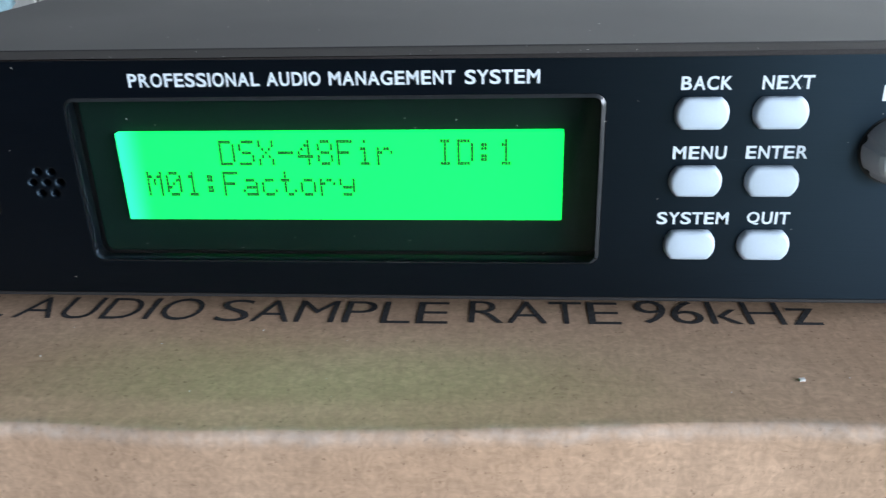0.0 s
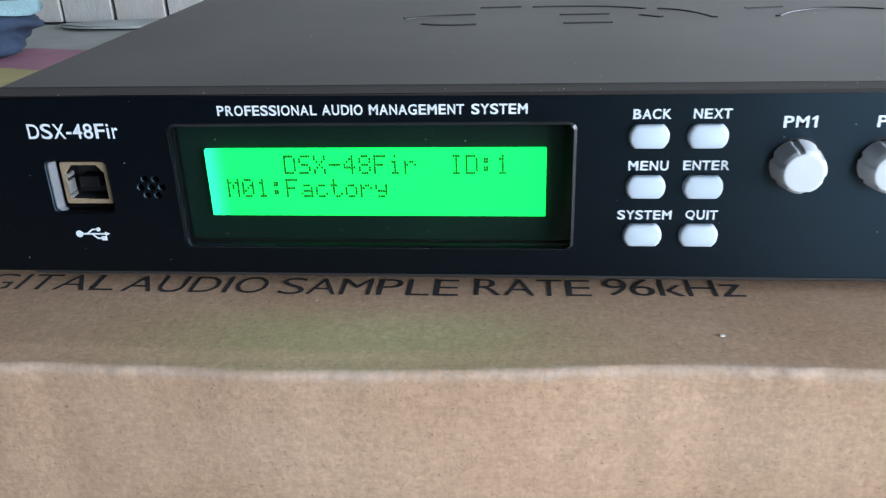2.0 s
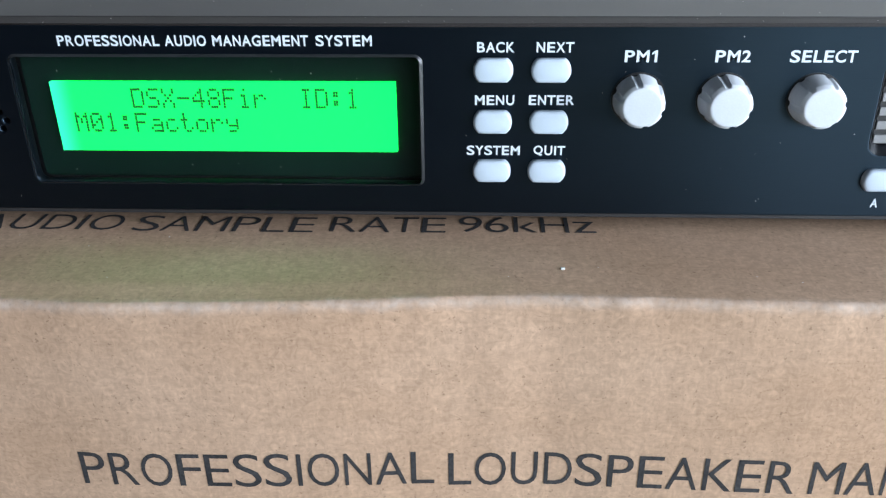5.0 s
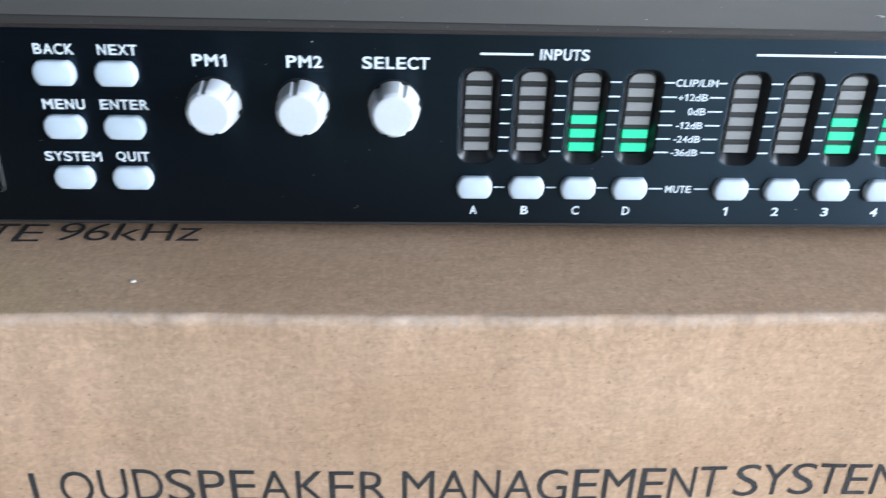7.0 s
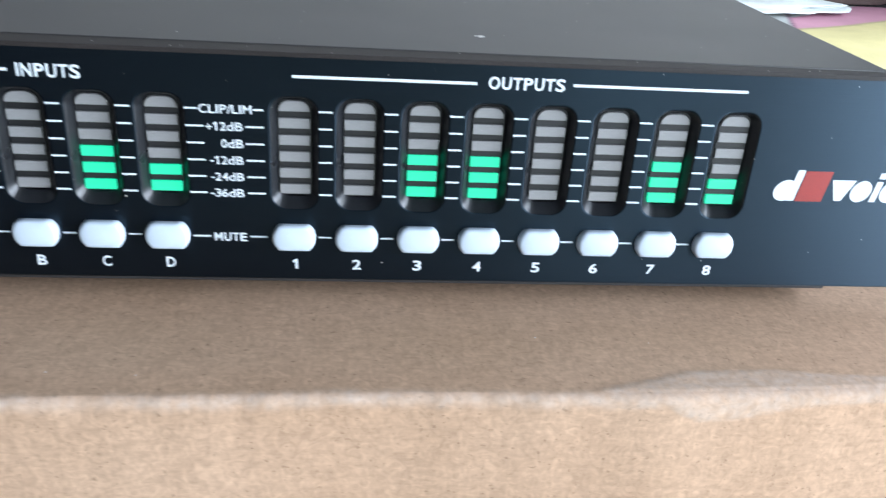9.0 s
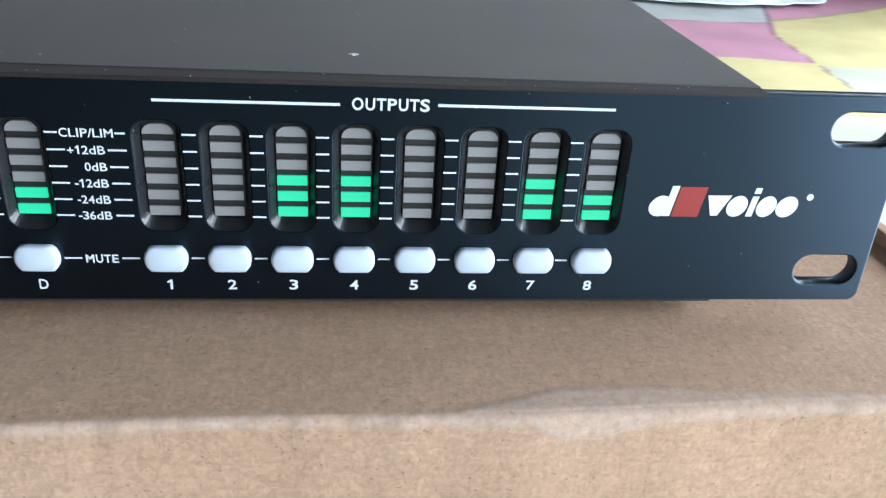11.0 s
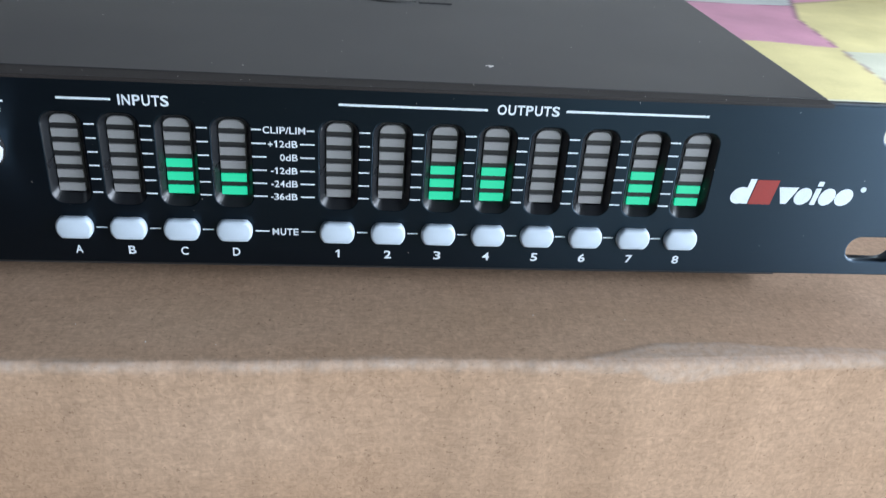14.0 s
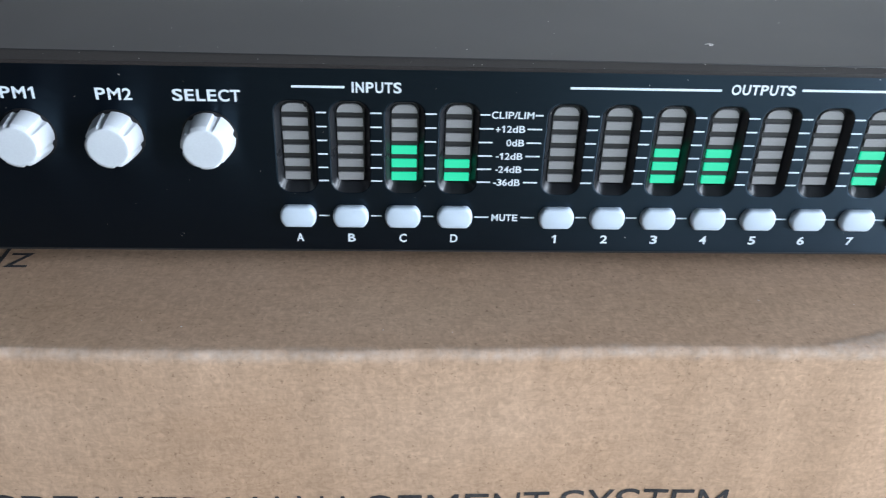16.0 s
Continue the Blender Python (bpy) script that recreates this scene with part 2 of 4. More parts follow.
def add_box(bm, x0, x1, y0, y1, z0, z1, bevel=0.0):
    r = bmesh.ops.create_cube(bm, size=1, matrix=Matrix.Translation(((x0 + x1) / 2, (y0 + y1) / 2, (z0 + z1) / 2)) @ Matrix.Diagonal((x1 - x0, y1 - y0, z1 - z0, 1)))
    if bevel:
        edges = {e for v in r["verts"] for e in v.link_edges}
        bmesh.ops.bevel(bm, geom=list(edges), offset=bevel, segments=2, affect="EDGES", profile=0.6)
    return bm


def box(x0, x1, y0, y1, z0, z1, bevel=0.0):
    return add_box(bmesh.new(), x0, x1, y0, y1, z0, z1, bevel)


def rounded(x0, x1, z0, z1, r, n=7):
    pts = []
    for cx, cz, a in ((x1 - r, z1 - r, 0), (x0 + r, z1 - r, 90), (x0 + r, z0 + r, 180), (x1 - r, z0 + r, 270)):
        for k in range(n + 1):
            t = radians(a + 90 * k / n)
            pts.append((cx + r * math.cos(t), cz + r * math.sin(t)))
    return pts


def circle(cx, cz, r, n=20):
    return [(cx + r * math.cos(2 * math.pi * k / n), cz + r * math.sin(2 * math.pi * k / n)) for k in range(n)]


def from_curve(data, name):
    ob = bpy.data.objects.new(name, data)
    scene.collection.objects.link(ob)
    dg = bpy.context.evaluated_depsgraph_get()
    mesh = bpy.data.meshes.new_from_object(ob.evaluated_get(dg))
    bpy.data.objects.remove(ob)
    bpy.data.curves.remove(data)
    mesh.materials.clear()
    return mesh


def plate(name, loops, y0, y1, material, bevel=0.0):
    """An upright plate between y0 (front) and y1 whose outline and openings are the given loops of (x, z)."""
    data = bpy.data.curves.new(name, "CURVE")
    data.dimensions, data.fill_mode = "2D", "BOTH"
    for loop in loops:
        s = data.splines.new("POLY")
        s.points.add(len(loop) - 1)
        for p, (x, z) in zip(s.points, loop):
            p.co = (x, z, 0, 1)
        s.use_cyclic_u = True
    data.extrude = (y1 - y0) / 2 - bevel
    data.bevel_depth, data.bevel_resolution, data.offset = bevel, 1, -bevel
    mesh = from_curve(data, name)
    bm = bmesh.new()
    bm.from_mesh(mesh)
    bmesh.ops.remove_doubles(bm, verts=bm.verts[:], dist=0.0015)
    bmesh.ops.recalc_face_normals(bm, faces=bm.faces[:])
    bm.to_mesh(mesh)
    bm.free()
    mesh.transform(Matrix.Scale(CM, 4) @ Matrix.Translation((0, (y0 + y1) / 2, 0)) @ Matrix.Rotation(radians(90), 4, "X"))
    mesh.materials.append(material)
    return mesh


# grotesque proportions of each character in thousandths: advance, left and right edge
BOLD_SHAPE = {
    "A": (722, 20, 702), "B": (722, 76, 669), "C": (722, 44, 684), "D": (722, 76, 685), "E": (667, 76, 621), "F": (611, 76, 587), "G": (778, 44, 713), "H": (722, 71, 651),
    "I": (278, 64, 214), "K": (722, 87, 722), "L": (611, 76, 583), "M": (833, 69, 765), "N": (722, 69, 654), "O": (778, 44, 734), "P": (667, 76, 627), "Q": (778, 44, 737),
    "R": (722, 76, 677), "S": (667, 39, 629), "T": (611, 14, 598), "U": (722, 72, 653), "X": (667, 14, 653), "Y": (667, 15, 653), "d": (611, 34, 551), "i": (278, 69, 209),
}
BOLD_SHAPE |= {"r": (389, 64, 373), "/": (278, -33, 311), "+": (584, 40, 544), "-": (333, 27, 306), "k": (556, 69, 562), "z": (500, 20, 480)}
BOLD_SHAPE |= {c: (556, 28, 522) for c in "023456789"} | {"1": (556, 69, 378)}
ROUND = set("CGOQSU035689")
# upright numeral with a short flag, as a unit outline
NUMERAL_ONE = (np.array([(1, 0), (1, 1), (0.62, 1), (0, 0.79), (0, 0.62), (0.52, 0.76), (0.52, 0)]), [(0, 1, 2, 3, 4, 5, 6)])
GLYPHS = {}


def glyph(ch, bold):
    """One character of the built-in font as points and faces, in a unit box."""
    if ch == "1":
        return NUMERAL_ONE
    if (ch, bold) not in GLYPHS:
        data = bpy.data.curves.new("lettering", "FONT")
        data.body, data.size, data.offset, data.extrude, data.resolution_u = ch, 1.0, bold, 0.0, 4
        mesh = from_curve(data, "lettering")
        co = np.zeros(len(mesh.vertices) * 3)
        mesh.vertices.foreach_get("co", co)
        co = co.reshape(-1, 3)[:, :2]
        lo, hi = co.min(0), co.max(0)
        GLYPHS[ch, bold] = ((co - lo) / (hi - lo), [tuple(p.vertices) for p in mesh.polygons])
        bpy.data.meshes.remove(mesh)
    return GLYPHS[ch, bold]


def text_mesh(body, x0, x1, base, cap, material, bold=0.02):
    """Lettering that fills x0 to x1 and rises cap above base, facing -y, each character in its grotesque proportions."""
    pen, spans = 0.0, []
    for ch in body:
        adv, a, b = BOLD_SHAPE[ch]
        if ch == "I" and bold <= 0:
            a, b = 91, 188
        spans.append((pen + a, pen + b))
        pen += adv
    lo, hi = spans[0][0], spans[-1][1]
    verts, faces = [], []
    for ch, (a, b) in zip(body, spans):
        co, polys = glyph(ch, bold)
        z0, z1 = (-0.018, 1.018) if ch in ROUND else (0.0, 1.0)
        if ch in "rz":
            z1 = 0.74
        elif ch == "-":
            z0, z1 = 0.3, 0.47
        elif ch == "+":
            z0, z1 = 0.08, 0.78
        elif ch == "Q":
            z0, z1 = -0.07, 1.018
        n = len(verts)
        for u, v in co:
            x = (a + u * (b - a) - lo) / (hi - lo)
            verts.append(((x0 + x * (x1 - x0)) * CM, 0.0, (base + (z0 + v * (z1 - z0)) * cap) * CM))
        faces += [tuple(n + k for k in f) for f in polys]
    mesh = bpy.data.meshes.new("lettering")
    mesh.from_pydata(verts, [], faces)
    mesh.materials.append(material)
    mesh.update()
    return mesh


# ---- the room ----
FLOOR_Z = -11.4
CLOTH_Z = -11.0


def wall_with_opening(name, axis, place, thick, lo, hi, top, hole, material):
    """A wall across one axis, from lo to hi, with one real opening (from, to, sill, head) or none."""
    bm = bmesh.new()

    def piece(a, b, z0, z1):
        if axis == "x":
            add_box(bm, place, place + thick, a, b, z0, z1)
        else:
            add_box(bm, a, b, place, place + thick, z0, z1)

    if hole:
        a, b, s, h = hole
        piece(lo, a, FLOOR_Z, top)
        piece(b, hi, FLOOR_Z, top)
        piece(a, b, h, top)
        if s > FLOOR_Z:
            piece(a, b, FLOOR_Z, s)
    else:
        piece(lo, hi, FLOOR_Z, top)
    ob = part(name, bm, material, None)
    return tagged(ob, "unseen plain wall added to close the room", "wall", kind="structure")


# Unseen walls and ceiling are assumed; their dark tone keeps bounced light low.
wall_with_opening("wall_east", "x", 133, 12, -200, 109.3, 240, (-143, 73, FLOOR_Z, 60), PLASTER)
wall_with_opening("wall_west", "x", -212, 12, -200, 112, 240, None, PLASTER)
# South opening is made up to go with the added sheen lamp.
wall_with_opening("wall_south", "y", -212, 12, -200, 133, 240, (84, 128, -11, 82), PLASTER)
tagged(part("floor", box(-212, 152, -212, 122, FLOOR_Z - 10, FLOOR_Z), FLOOR_GREY, None), "bare grey cement floor", "floor", kind="structure")
tagged(part("ceiling", box(-212, 152, -212, 122, 240, 250), CEILING, None), "unseen dark ceiling added to close the room", "ceiling", kind="structure")

north = tagged(part("wall_north", box(-212, 152, 111.5, 122, FLOOR_Z, 240), DARK_PLASTIC, None), "whitewashed wooden plank wall with dark gaps", "wall", kind="structure")
rnd = random.Random(4)
for k in range(42):
    x = -212.7 + 8.35 * k
    bm = box(x + 0.25, x + 8.05 + rnd.uniform(-0.15, 0.15), 109.4 + rnd.uniform(0, 0.6), 111.4, FLOOR_Z + rnd.uniform(0.1, 0.6), 239.8, 0.15)
    part("plank", bm, PLANK, north)

# ---- printed cloth on the floor ----
YELLOW, PINK, CREAM, GREY_WHITE, LINE, OLIVE = (0.5, 0.43, 0.2), (0.42, 0.2, 0.26), (0.43, 0.43, 0.33), (0.38, 0.4, 0.38), (0.16, 0.07, 0.11), (0.3, 0.26, 0.13)


def cloth_print(x, y):
    """Large floral print in fields of yellow, pink and white with thin dark outlines."""
    w = 1.6 * math.sin(x * 0.13 + 1.0) + 0.9 * math.sin(x * 0.31 + y * 0.05)
    u = 1.5 * math.sin(y * 0.11) + 0.8 * math.sin(y * 0.29 + 2)
    if x > 20:
        stem = 83.1 + 0.11 * (y - 57) + 0.27 * max(0.0, y - 78)
        d = abs(x - stem) if y > 78 else 0.18 + 0.7 * abs(x - stem)
        if x > stem:
            low, high = 86.6 + 0.4 * (x - 88.4) + 0.007 * (x - 88.4) ** 2, 93.6 + 0.77 * (x - 90.9)
            if y > high:
                c = GREY_WHITE
            elif y > low:
                c = PINK
            else:
                c = YELLOW if y > 64.5 + 0.12 * w else CREAM
            if low - 0.7 < y < low:
                c = OLIVE
        elif y > 85.1 + 0.12 * w:
            c = GREY_WHITE
            d = min(d, 0.1 + abs(y - 85.1 - 0.12 * w))
        elif y > 66.8 + 0.25 * w - 0.12 * (x - 77):
            c = PINK
        elif y > 48.2 + 0.1 * w:
            c = YELLOW
        else:
            c = CREAM
        if d < 0.26:
            c = LINE
    else:
        if y > 86 + w:
            c = GREY_WHITE
        elif y > 73.5 + w:
            c = PINK
        elif y > 40 + u:
            c = YELLOW
        else:
            c = CREAM
    return c


def build_cloth():
    nx, ny, x0, x1, y0, y1 = 450, 400, -95.0, 130.0, -63.0, 107.0
    verts, cols = [], []

    def on_cloth(i, j):
        """Cells kept. Right front, with a slanting edge, is added unseen for the panel's reflection."""
        x, y = x0 + (x1 - x0) * (i + 0.5) / nx, y0 + (y1 - y0) * (j + 0.5) / ny
        return y > -9 or x > 14 - 0.15 * y

    for j in range(ny + 1):
        for i in range(nx + 1):
            x, y = x0 + (x1 - x0) * i / nx, y0 + (y1 - y0) * j / ny
            under = -4 < x < 52 and -6 < y < 32
            h = 0.0 if under else 0.32 * max(0.0, noise.noise((x * 0.045, y * 0.06, 0.3))) + 0.12 * max(0.0, noise.noise((x * 0.15, y * 0.1, 4)))
            edge = min(x - x0, x1 - x, y - y0, y1 - y)
            verts.append((x * CM, y * CM, (CLOTH_Z - 0.02 + h - (0.3 if edge < 0.1 else 0)) * CM))
            inks = [cloth_print(x + a, y + b) for a in (-0.17, 0.17) for b in (-0.13, 0.13)]
            cols.append((*(sum(c) / 4 for c in zip(*inks)), 1))
    faces = [(j * (nx + 1) + i, j * (nx + 1) + i + 1, (j + 1) * (nx + 1) + i + 1, (j + 1) * (nx + 1) + i) for j in range(ny) for i in range(nx) if on_cloth(i, j)]
    mesh = bpy.data.meshes.new("floor_cloth")
    mesh.from_pydata(verts, [], faces)
    loose = np.setdiff1d(np.arange(len(verts)), np.unique(np.array(faces)))
    a = mesh.color_attributes.new("print", "FLOAT_COLOR", "POINT")
    a.data.foreach_set("color", np.array(cols, dtype=np.float32).ravel())
    mesh.polygons.foreach_set("use_smooth", [True] * len(mesh.polygons))
    bm = bmesh.new()
    bm.from_mesh(mesh)
    bm.verts.ensure_lookup_table()
    bmesh.ops.delete(bm, geom=[bm.verts[k] for k in loose], context="VERTS")
    bm.to_mesh(mesh)
    bm.free()
    mesh.materials.append(CLOTH)
    ob = new("floor_cloth", mesh)
    sol = ob.modifiers.new("thickness", "SOLIDIFY")
    sol.thickness, sol.offset = 0.003, -1
    return tagged(ob, "floral printed cloth in yellow, pink and cream spread on the floor", "cloth")


build_cloth()


def fabric_lump(name, centre, size, material, folds, seed, label, category):
    """A heaped fabric bundle with soft folds, flat underneath."""
    rnd = random.Random(seed)
    bm = bmesh.new()
    bmesh.ops.create_uvsphere(bm, u_segments=72, v_segments=40, radius=1)
    ph = [rnd.uniform(0, 6) for _ in range(4)]
    for v in bm.verts:
        p = v.co.copy()
        f = 1 + 0.045 * math.sin(folds * p.z * 2 + 2.2 * p.x + ph[0]) + 0.05 * math.sin(folds * 1.7 * (p.z + 0.4 * p.y) + ph[1]) + 0.16 * noise.noise(p * 1.6 + Vector((seed, 0, 0))) + 0.09 * noise.noise(p * 4.2 + Vector((0, seed, 0))) - 0.05 * abs(noise.noise(p * 7.5))
        p *= f
        p.z = max(p.z, -0.72) + 0.72
        v.co = (centre[0] + p.x * size[0], centre[1] + p.y * size[1], centre[2] + p.z * size[2])
    return tagged(part(name, bm, material, None, smooth=True), label, category)


bundle = fabric_lump("heaped_garment", (-58, 83, CLOTH_Z + 0.3), (14.5, 10.5, 6.6), BLUE_FABRIC, 7, 3, "heaped dark blue garment with a painted cyan highlight", "garment")


# The garment's light cyan highlight, laid on as a pale strip.
def highlight(parent):
    bm = bmesh.new()
    rows = []
    for i in range(15):
        a = radians(-150 + 12 * i)
        row = []
        for k in range(4):
            z = 5.6 + 0.6 * k
            r = math.sqrt(max(0.05, 1 - ((z - 4.6) / 6.4) ** 2)) * 1.07
            row.append(bm.verts.new((-58 + 14.5 * r * math.cos(a), 83 + 10.5 * r * math.sin(a), CLOTH_Z + z + 0.5 * math.sin(i * 0.9))))
        rows.append(row)
    for a, b in zip(rows, rows[1:]):
        for k in range(3):
            bm.faces.new((a[k], b[k], b[k + 1], a[k + 1]))
    bmesh.ops.solidify(bm, geom=bm.faces[:], thickness=0.25)
    part("highlight", bm, HIGHLIGHT_CYAN, parent, "pale cyan strip standing for a highlight", smooth=True)


highlight(bundle)
fabric_lump("white_cloth", (84, 101.5, CLOTH_Z + 0.2), (18, 8, 0.9), WHITE_FABRIC, 4, 8, "crumpled white cloth lying on the printed floor cloth", "cloth")
fabric_lump("dark_garment", (104, 107, CLOTH_Z + 0.3), (12, 1.9, 3.0), BROWN_FABRIC, 4, 11, "folded dark brown garment lying on the printed floor cloth", "garment")
fabric_lump("grey_rag", (-38, 103, CLOTH_Z + 0.3), (13, 3.4, 0.35), WHITE_FABRIC, 4, 15, "flat greyish white rag lying by the plank wall", "rag")

# ---- carton ----
TOP_Z = -0.5


def face_y(x):
    """The carton's front, slightly bowed."""
    s = min(1.0, max(0.0, (22 - x) / 9.0))
    s = s * s * (3 - 2 * s)
    e = min(1.0, max(0.0, (x - 40) / 6.0))
    e = e * e * (3 - 2 * e)
    return -3.26 - 0.3 * s + 0.3 * e + 0.05 * math.sin(x * 0.37 + 0.5) + 0.07 * (noise.noise((x * 0.22, 1.7, 0))) + 0.03 * noise.noise((x * 0.9, 4.2, 0))


def smooth(a, b, v):
    t = min(1.0, max(0.0, (v - a) / (b - a)))
    return t * t * (3 - 2 * t)


def scuff(x, d):
    """How far the paper is scuffed: a thin line along the fold and one peeled patch; d runs over the fold from top to front."""
    ragged = 0.09 * noise.noise((x * 1.1, 1.0, 0)) + 0.05 * noise.noise((x * 4.0, 2.0, 0)) + 0.025 * noise.noise((x * 11.0, 6.0, 0))
    strength = 0.78 + 0.35 * noise.noise((x * 0.5, 7.0, 0)) + 0.25 * noise.noise((x * 2.6, 3.0, 0)) + 0.15 * smooth(36, 41, x)
    line = strength * smooth(-0.12 + ragged, 0.12 + ragged, d) * (1 - smooth(0.14 + 0.8 * ragged, 0.4 + 0.8 * ragged, d))
    up = 0.56 * smooth(39.0, 41.4, x) * (1 - 0.5 * smooth(42.4, 45.0, x)) * (1 - 0.6 * smooth(45.0, 48.0, x)) + 0.5 * ragged
    down = 0.3 + 0.26 * smooth(40.6, 41.3, x) * (1 - smooth(41.8, 43.4, x)) + 0.6 * ragged
    inside = smooth(39.2, 39.8, x)
    patch = inside * smooth(-up - 0.05, -up + 0.05, d) * (1 - smooth(down - 0.05, down + 0.05, d))
    rim = max(0.0, 1 - abs(d + up) / 0.07, 1 - abs(d - down) / 0.07) * inside * (1 - smooth(45, 48, x))
    torn = 0.72 + 0.3 * noise.noise((x * 1.6, d * 3.0, 3.0))
    return min(1.0, max(line * (1 - 0.25 * patch), patch * torn, 0.75 * rim)), patch


def carton_profile(x):
    """Points from the top's rear over the rounded fold down the front: y, z, wear."""
    fy = face_y(x)
    crush = 0.05 * noise.noise((x * 0.5, 9.1, 0)) + 0.03 * noise.noise((x * 1.7, 3.1, 0)) + 0.015 * noise.noise((x * 4.6, 5.1, 0))
    crush *= 1 - 0.75 * smooth(39, 40, x) * (1 - smooth(45, 47, x))
    r = 0.15
    drop = 0.06 * min(1.0, max(0.0, (20 - x) / 8)) + 0.015
    cy, cz = fy + r, TOP_Z - r - drop
    pts = [(30.0, TOP_Z, 0), (12.0, TOP_Z, 0), (6.0, TOP_Z, 0), (2.0, TOP_Z, 0), (-1.0, TOP_Z, 0)]
    for k in range(14):
        d = -1.05 + 0.08 * k
        w, lift = scuff(x, d)
        pts.append((cy - d, TOP_Z + 0.03 * lift - drop * smooth(-0.75, 0.0, d), w))
    for k in range(7):
        a = radians(90 + 15 * k)
        w, lift = scuff(x, 0.0393 * k)
        out = r + crush + 0.02 * lift
        pts.append((cy + out * math.cos(a), cz + (r + 0.02 * lift + crush * max(0.0, -math.cos(a))) * math.sin(a), w))
    for k in range(1, 10):
        w, lift = scuff(x, 0.236 + 0.06 * k)
        pts.append((fy - 0.02 * lift - crush * max(0.0, 1 - k / 5), cz - 0.06 * k, w))
    pts += [(fy, cz - 1.0, 0), (fy, -4.0, 0), (fy, -7.0, 0), (fy, CLOTH_Z + 0.12, 0), (fy + 0.12, CLOTH_Z, 0), (30.0, CLOTH_Z, 0)]
    return pts


def build_carton():
    base = thing("shipping_carton", (24, 13, CLOTH_Z), "brown cardboard shipping carton with black print and scuffed fold", "carton")
    x0, x1 = -3.2, 51.0
    n = 620
    verts, wear, faces = [], [], []
    m = None
    for i in range(n + 1):
        x = x0 + (x1 - x0) * i / n
        prof = carton_profile(x)
        m = len(prof)
        for y, z, w in prof:
            verts.append((x * CM, y * CM, z * CM))
            wear.append(min(1.0, w + (0.55 if i in (0, n) and z > -2 else 0)))
    for i in range(n):
        for k in range(m):
            a, b = i * m + k, i * m + (k + 1) % m
            faces.append((a, b, b + m, a + m))
    faces.append(tuple(range(m)))
    faces.append(tuple(n * m + k for k in reversed(range(m))))
    mesh = bpy.data.meshes.new("carton_body")
    mesh.from_pydata(verts, [], faces)
    bm = bmesh.new()
    bm.from_mesh(mesh)
    bmesh.ops.recalc_face_normals(bm, faces=bm.faces[:])
    bm.to_mesh(mesh)
    bm.free()
    at = mesh.attributes.new("wear", "FLOAT", "POINT")
    at.data.foreach_set("value", wear)
    mesh.polygons.foreach_set("use_smooth", [len(p.vertices) < 5 for p in mesh.polygons])
    mesh.materials.append(KRAFT)
    put("carton_body", mesh, base)
    # right end: the closing flap stands a little proud and leans outward
    bm = box(50.6, 50.95, face_y(51) + 0.15, 29.8, -4.6, TOP_Z + 0.36, 0.05)
    for v in bm.verts:
        if v.co.z > TOP_Z:
            v.co.x += 0.45
    part("side_flap", bm, KRAFT, base, "brown cardboard flap edge")

    def print_on(mesh, top):
        co = np.zeros(len(mesh.vertices) * 3)
        mesh.vertices.foreach_get("co", co)
        co = co.reshape(-1, 3) / CM
        out = co.copy()
        for q, c in zip(out, co):
            if top:
                q[1], q[2] = c[2], TOP_Z + 0.012 - c[1]
            else:
                q[1] = face_y(c[0]) - 0.012 + c[1]
        mesh.vertices.foreach_set("co", (out * CM).ravel())
        mesh.update()
        return mesh

    def print_letters(mesh):
        """Each printed letter becomes a part of its own."""
        whole = bmesh.new()
        whole.from_mesh(mesh)
        left = set(whole.verts)
        while left:
            island, todo = set(), [min(left, key=lambda v: v.index)]
            while todo:
                v = todo.pop()
                if v in island:
                    continue
                island.add(v)
                todo += [e.other_vert(v) for e in v.link_edges]
            left -= island
            order = sorted(island, key=lambda v: v.index)
            number = {v: k for k, v in enumerate(order)}
            faces = [[number[v] for v in f.verts] for f in whole.faces if f.verts[0] in island]
            letter = bpy.data.meshes.new("printed_letter")
            letter.from_pydata([v.co[:] for v in order], [], faces)
            letter.materials.append(INK)
            put("printed_letter", letter, base, label="black printed letter")
        whole.free()

    for word, a, b, base_y in (("DIGITAL", 1.5, 6.33, -0.19), ("AUDIO", 6.55, 10.24, -0.23), ("SAMPLE", 10.57, 15.03, -0.26), ("RATE", 15.42, 18.23, -0.2), ("96kHz", 18.53, 21.83, -0.13)):
        print_letters(print_on(text_mesh(word, a, b, base_y, 0.86, INK, -0.007), True))
    for word, a, b in (("PROFESSIONAL", 9.93, 18.07), ("LOUDSPEAKER", 18.4, 26.24), ("MANAGEMENT", 26.56, 33.93), ("SYSTEM", 34.2, 38.15)):
        print_letters(print_on(text_mesh(word, a, b, -5.42 if a < 12 else -5.48, 0.93, INK, -0.004), False))

    rnd = random.Random(21)
    bm = bmesh.new()
    spots = [(20.88, -1.96, 0.07)] + [(rnd.uniform(2, 50), rnd.uniform(-2.7, -0.4), rnd.uniform(0.008, 0.02)) for _ in range(22)]
    for x, y, s in spots:
        a = rnd.uniform(0, 3.1)
        bmesh.ops.create_cube(bm, size=1, matrix=Matrix.Translation((x, y, TOP_Z + s * 0.25)) @ Matrix.Rotation(a, 4, "Z") @ Matrix.Diagonal((s * rnd.uniform(0.5, 1), s * rnd.uniform(1, 2.2), s * 0.5, 1)))
    tagged(part("dust", bm, DUST, base), kind="stuff")
    return base


build_carton()

# ---- rack unit ----
IN_X = [28.13 + 1.182 * k for k in range(4)]
OUT_X = [34.02 + 1.184 * k for k in range(8)]
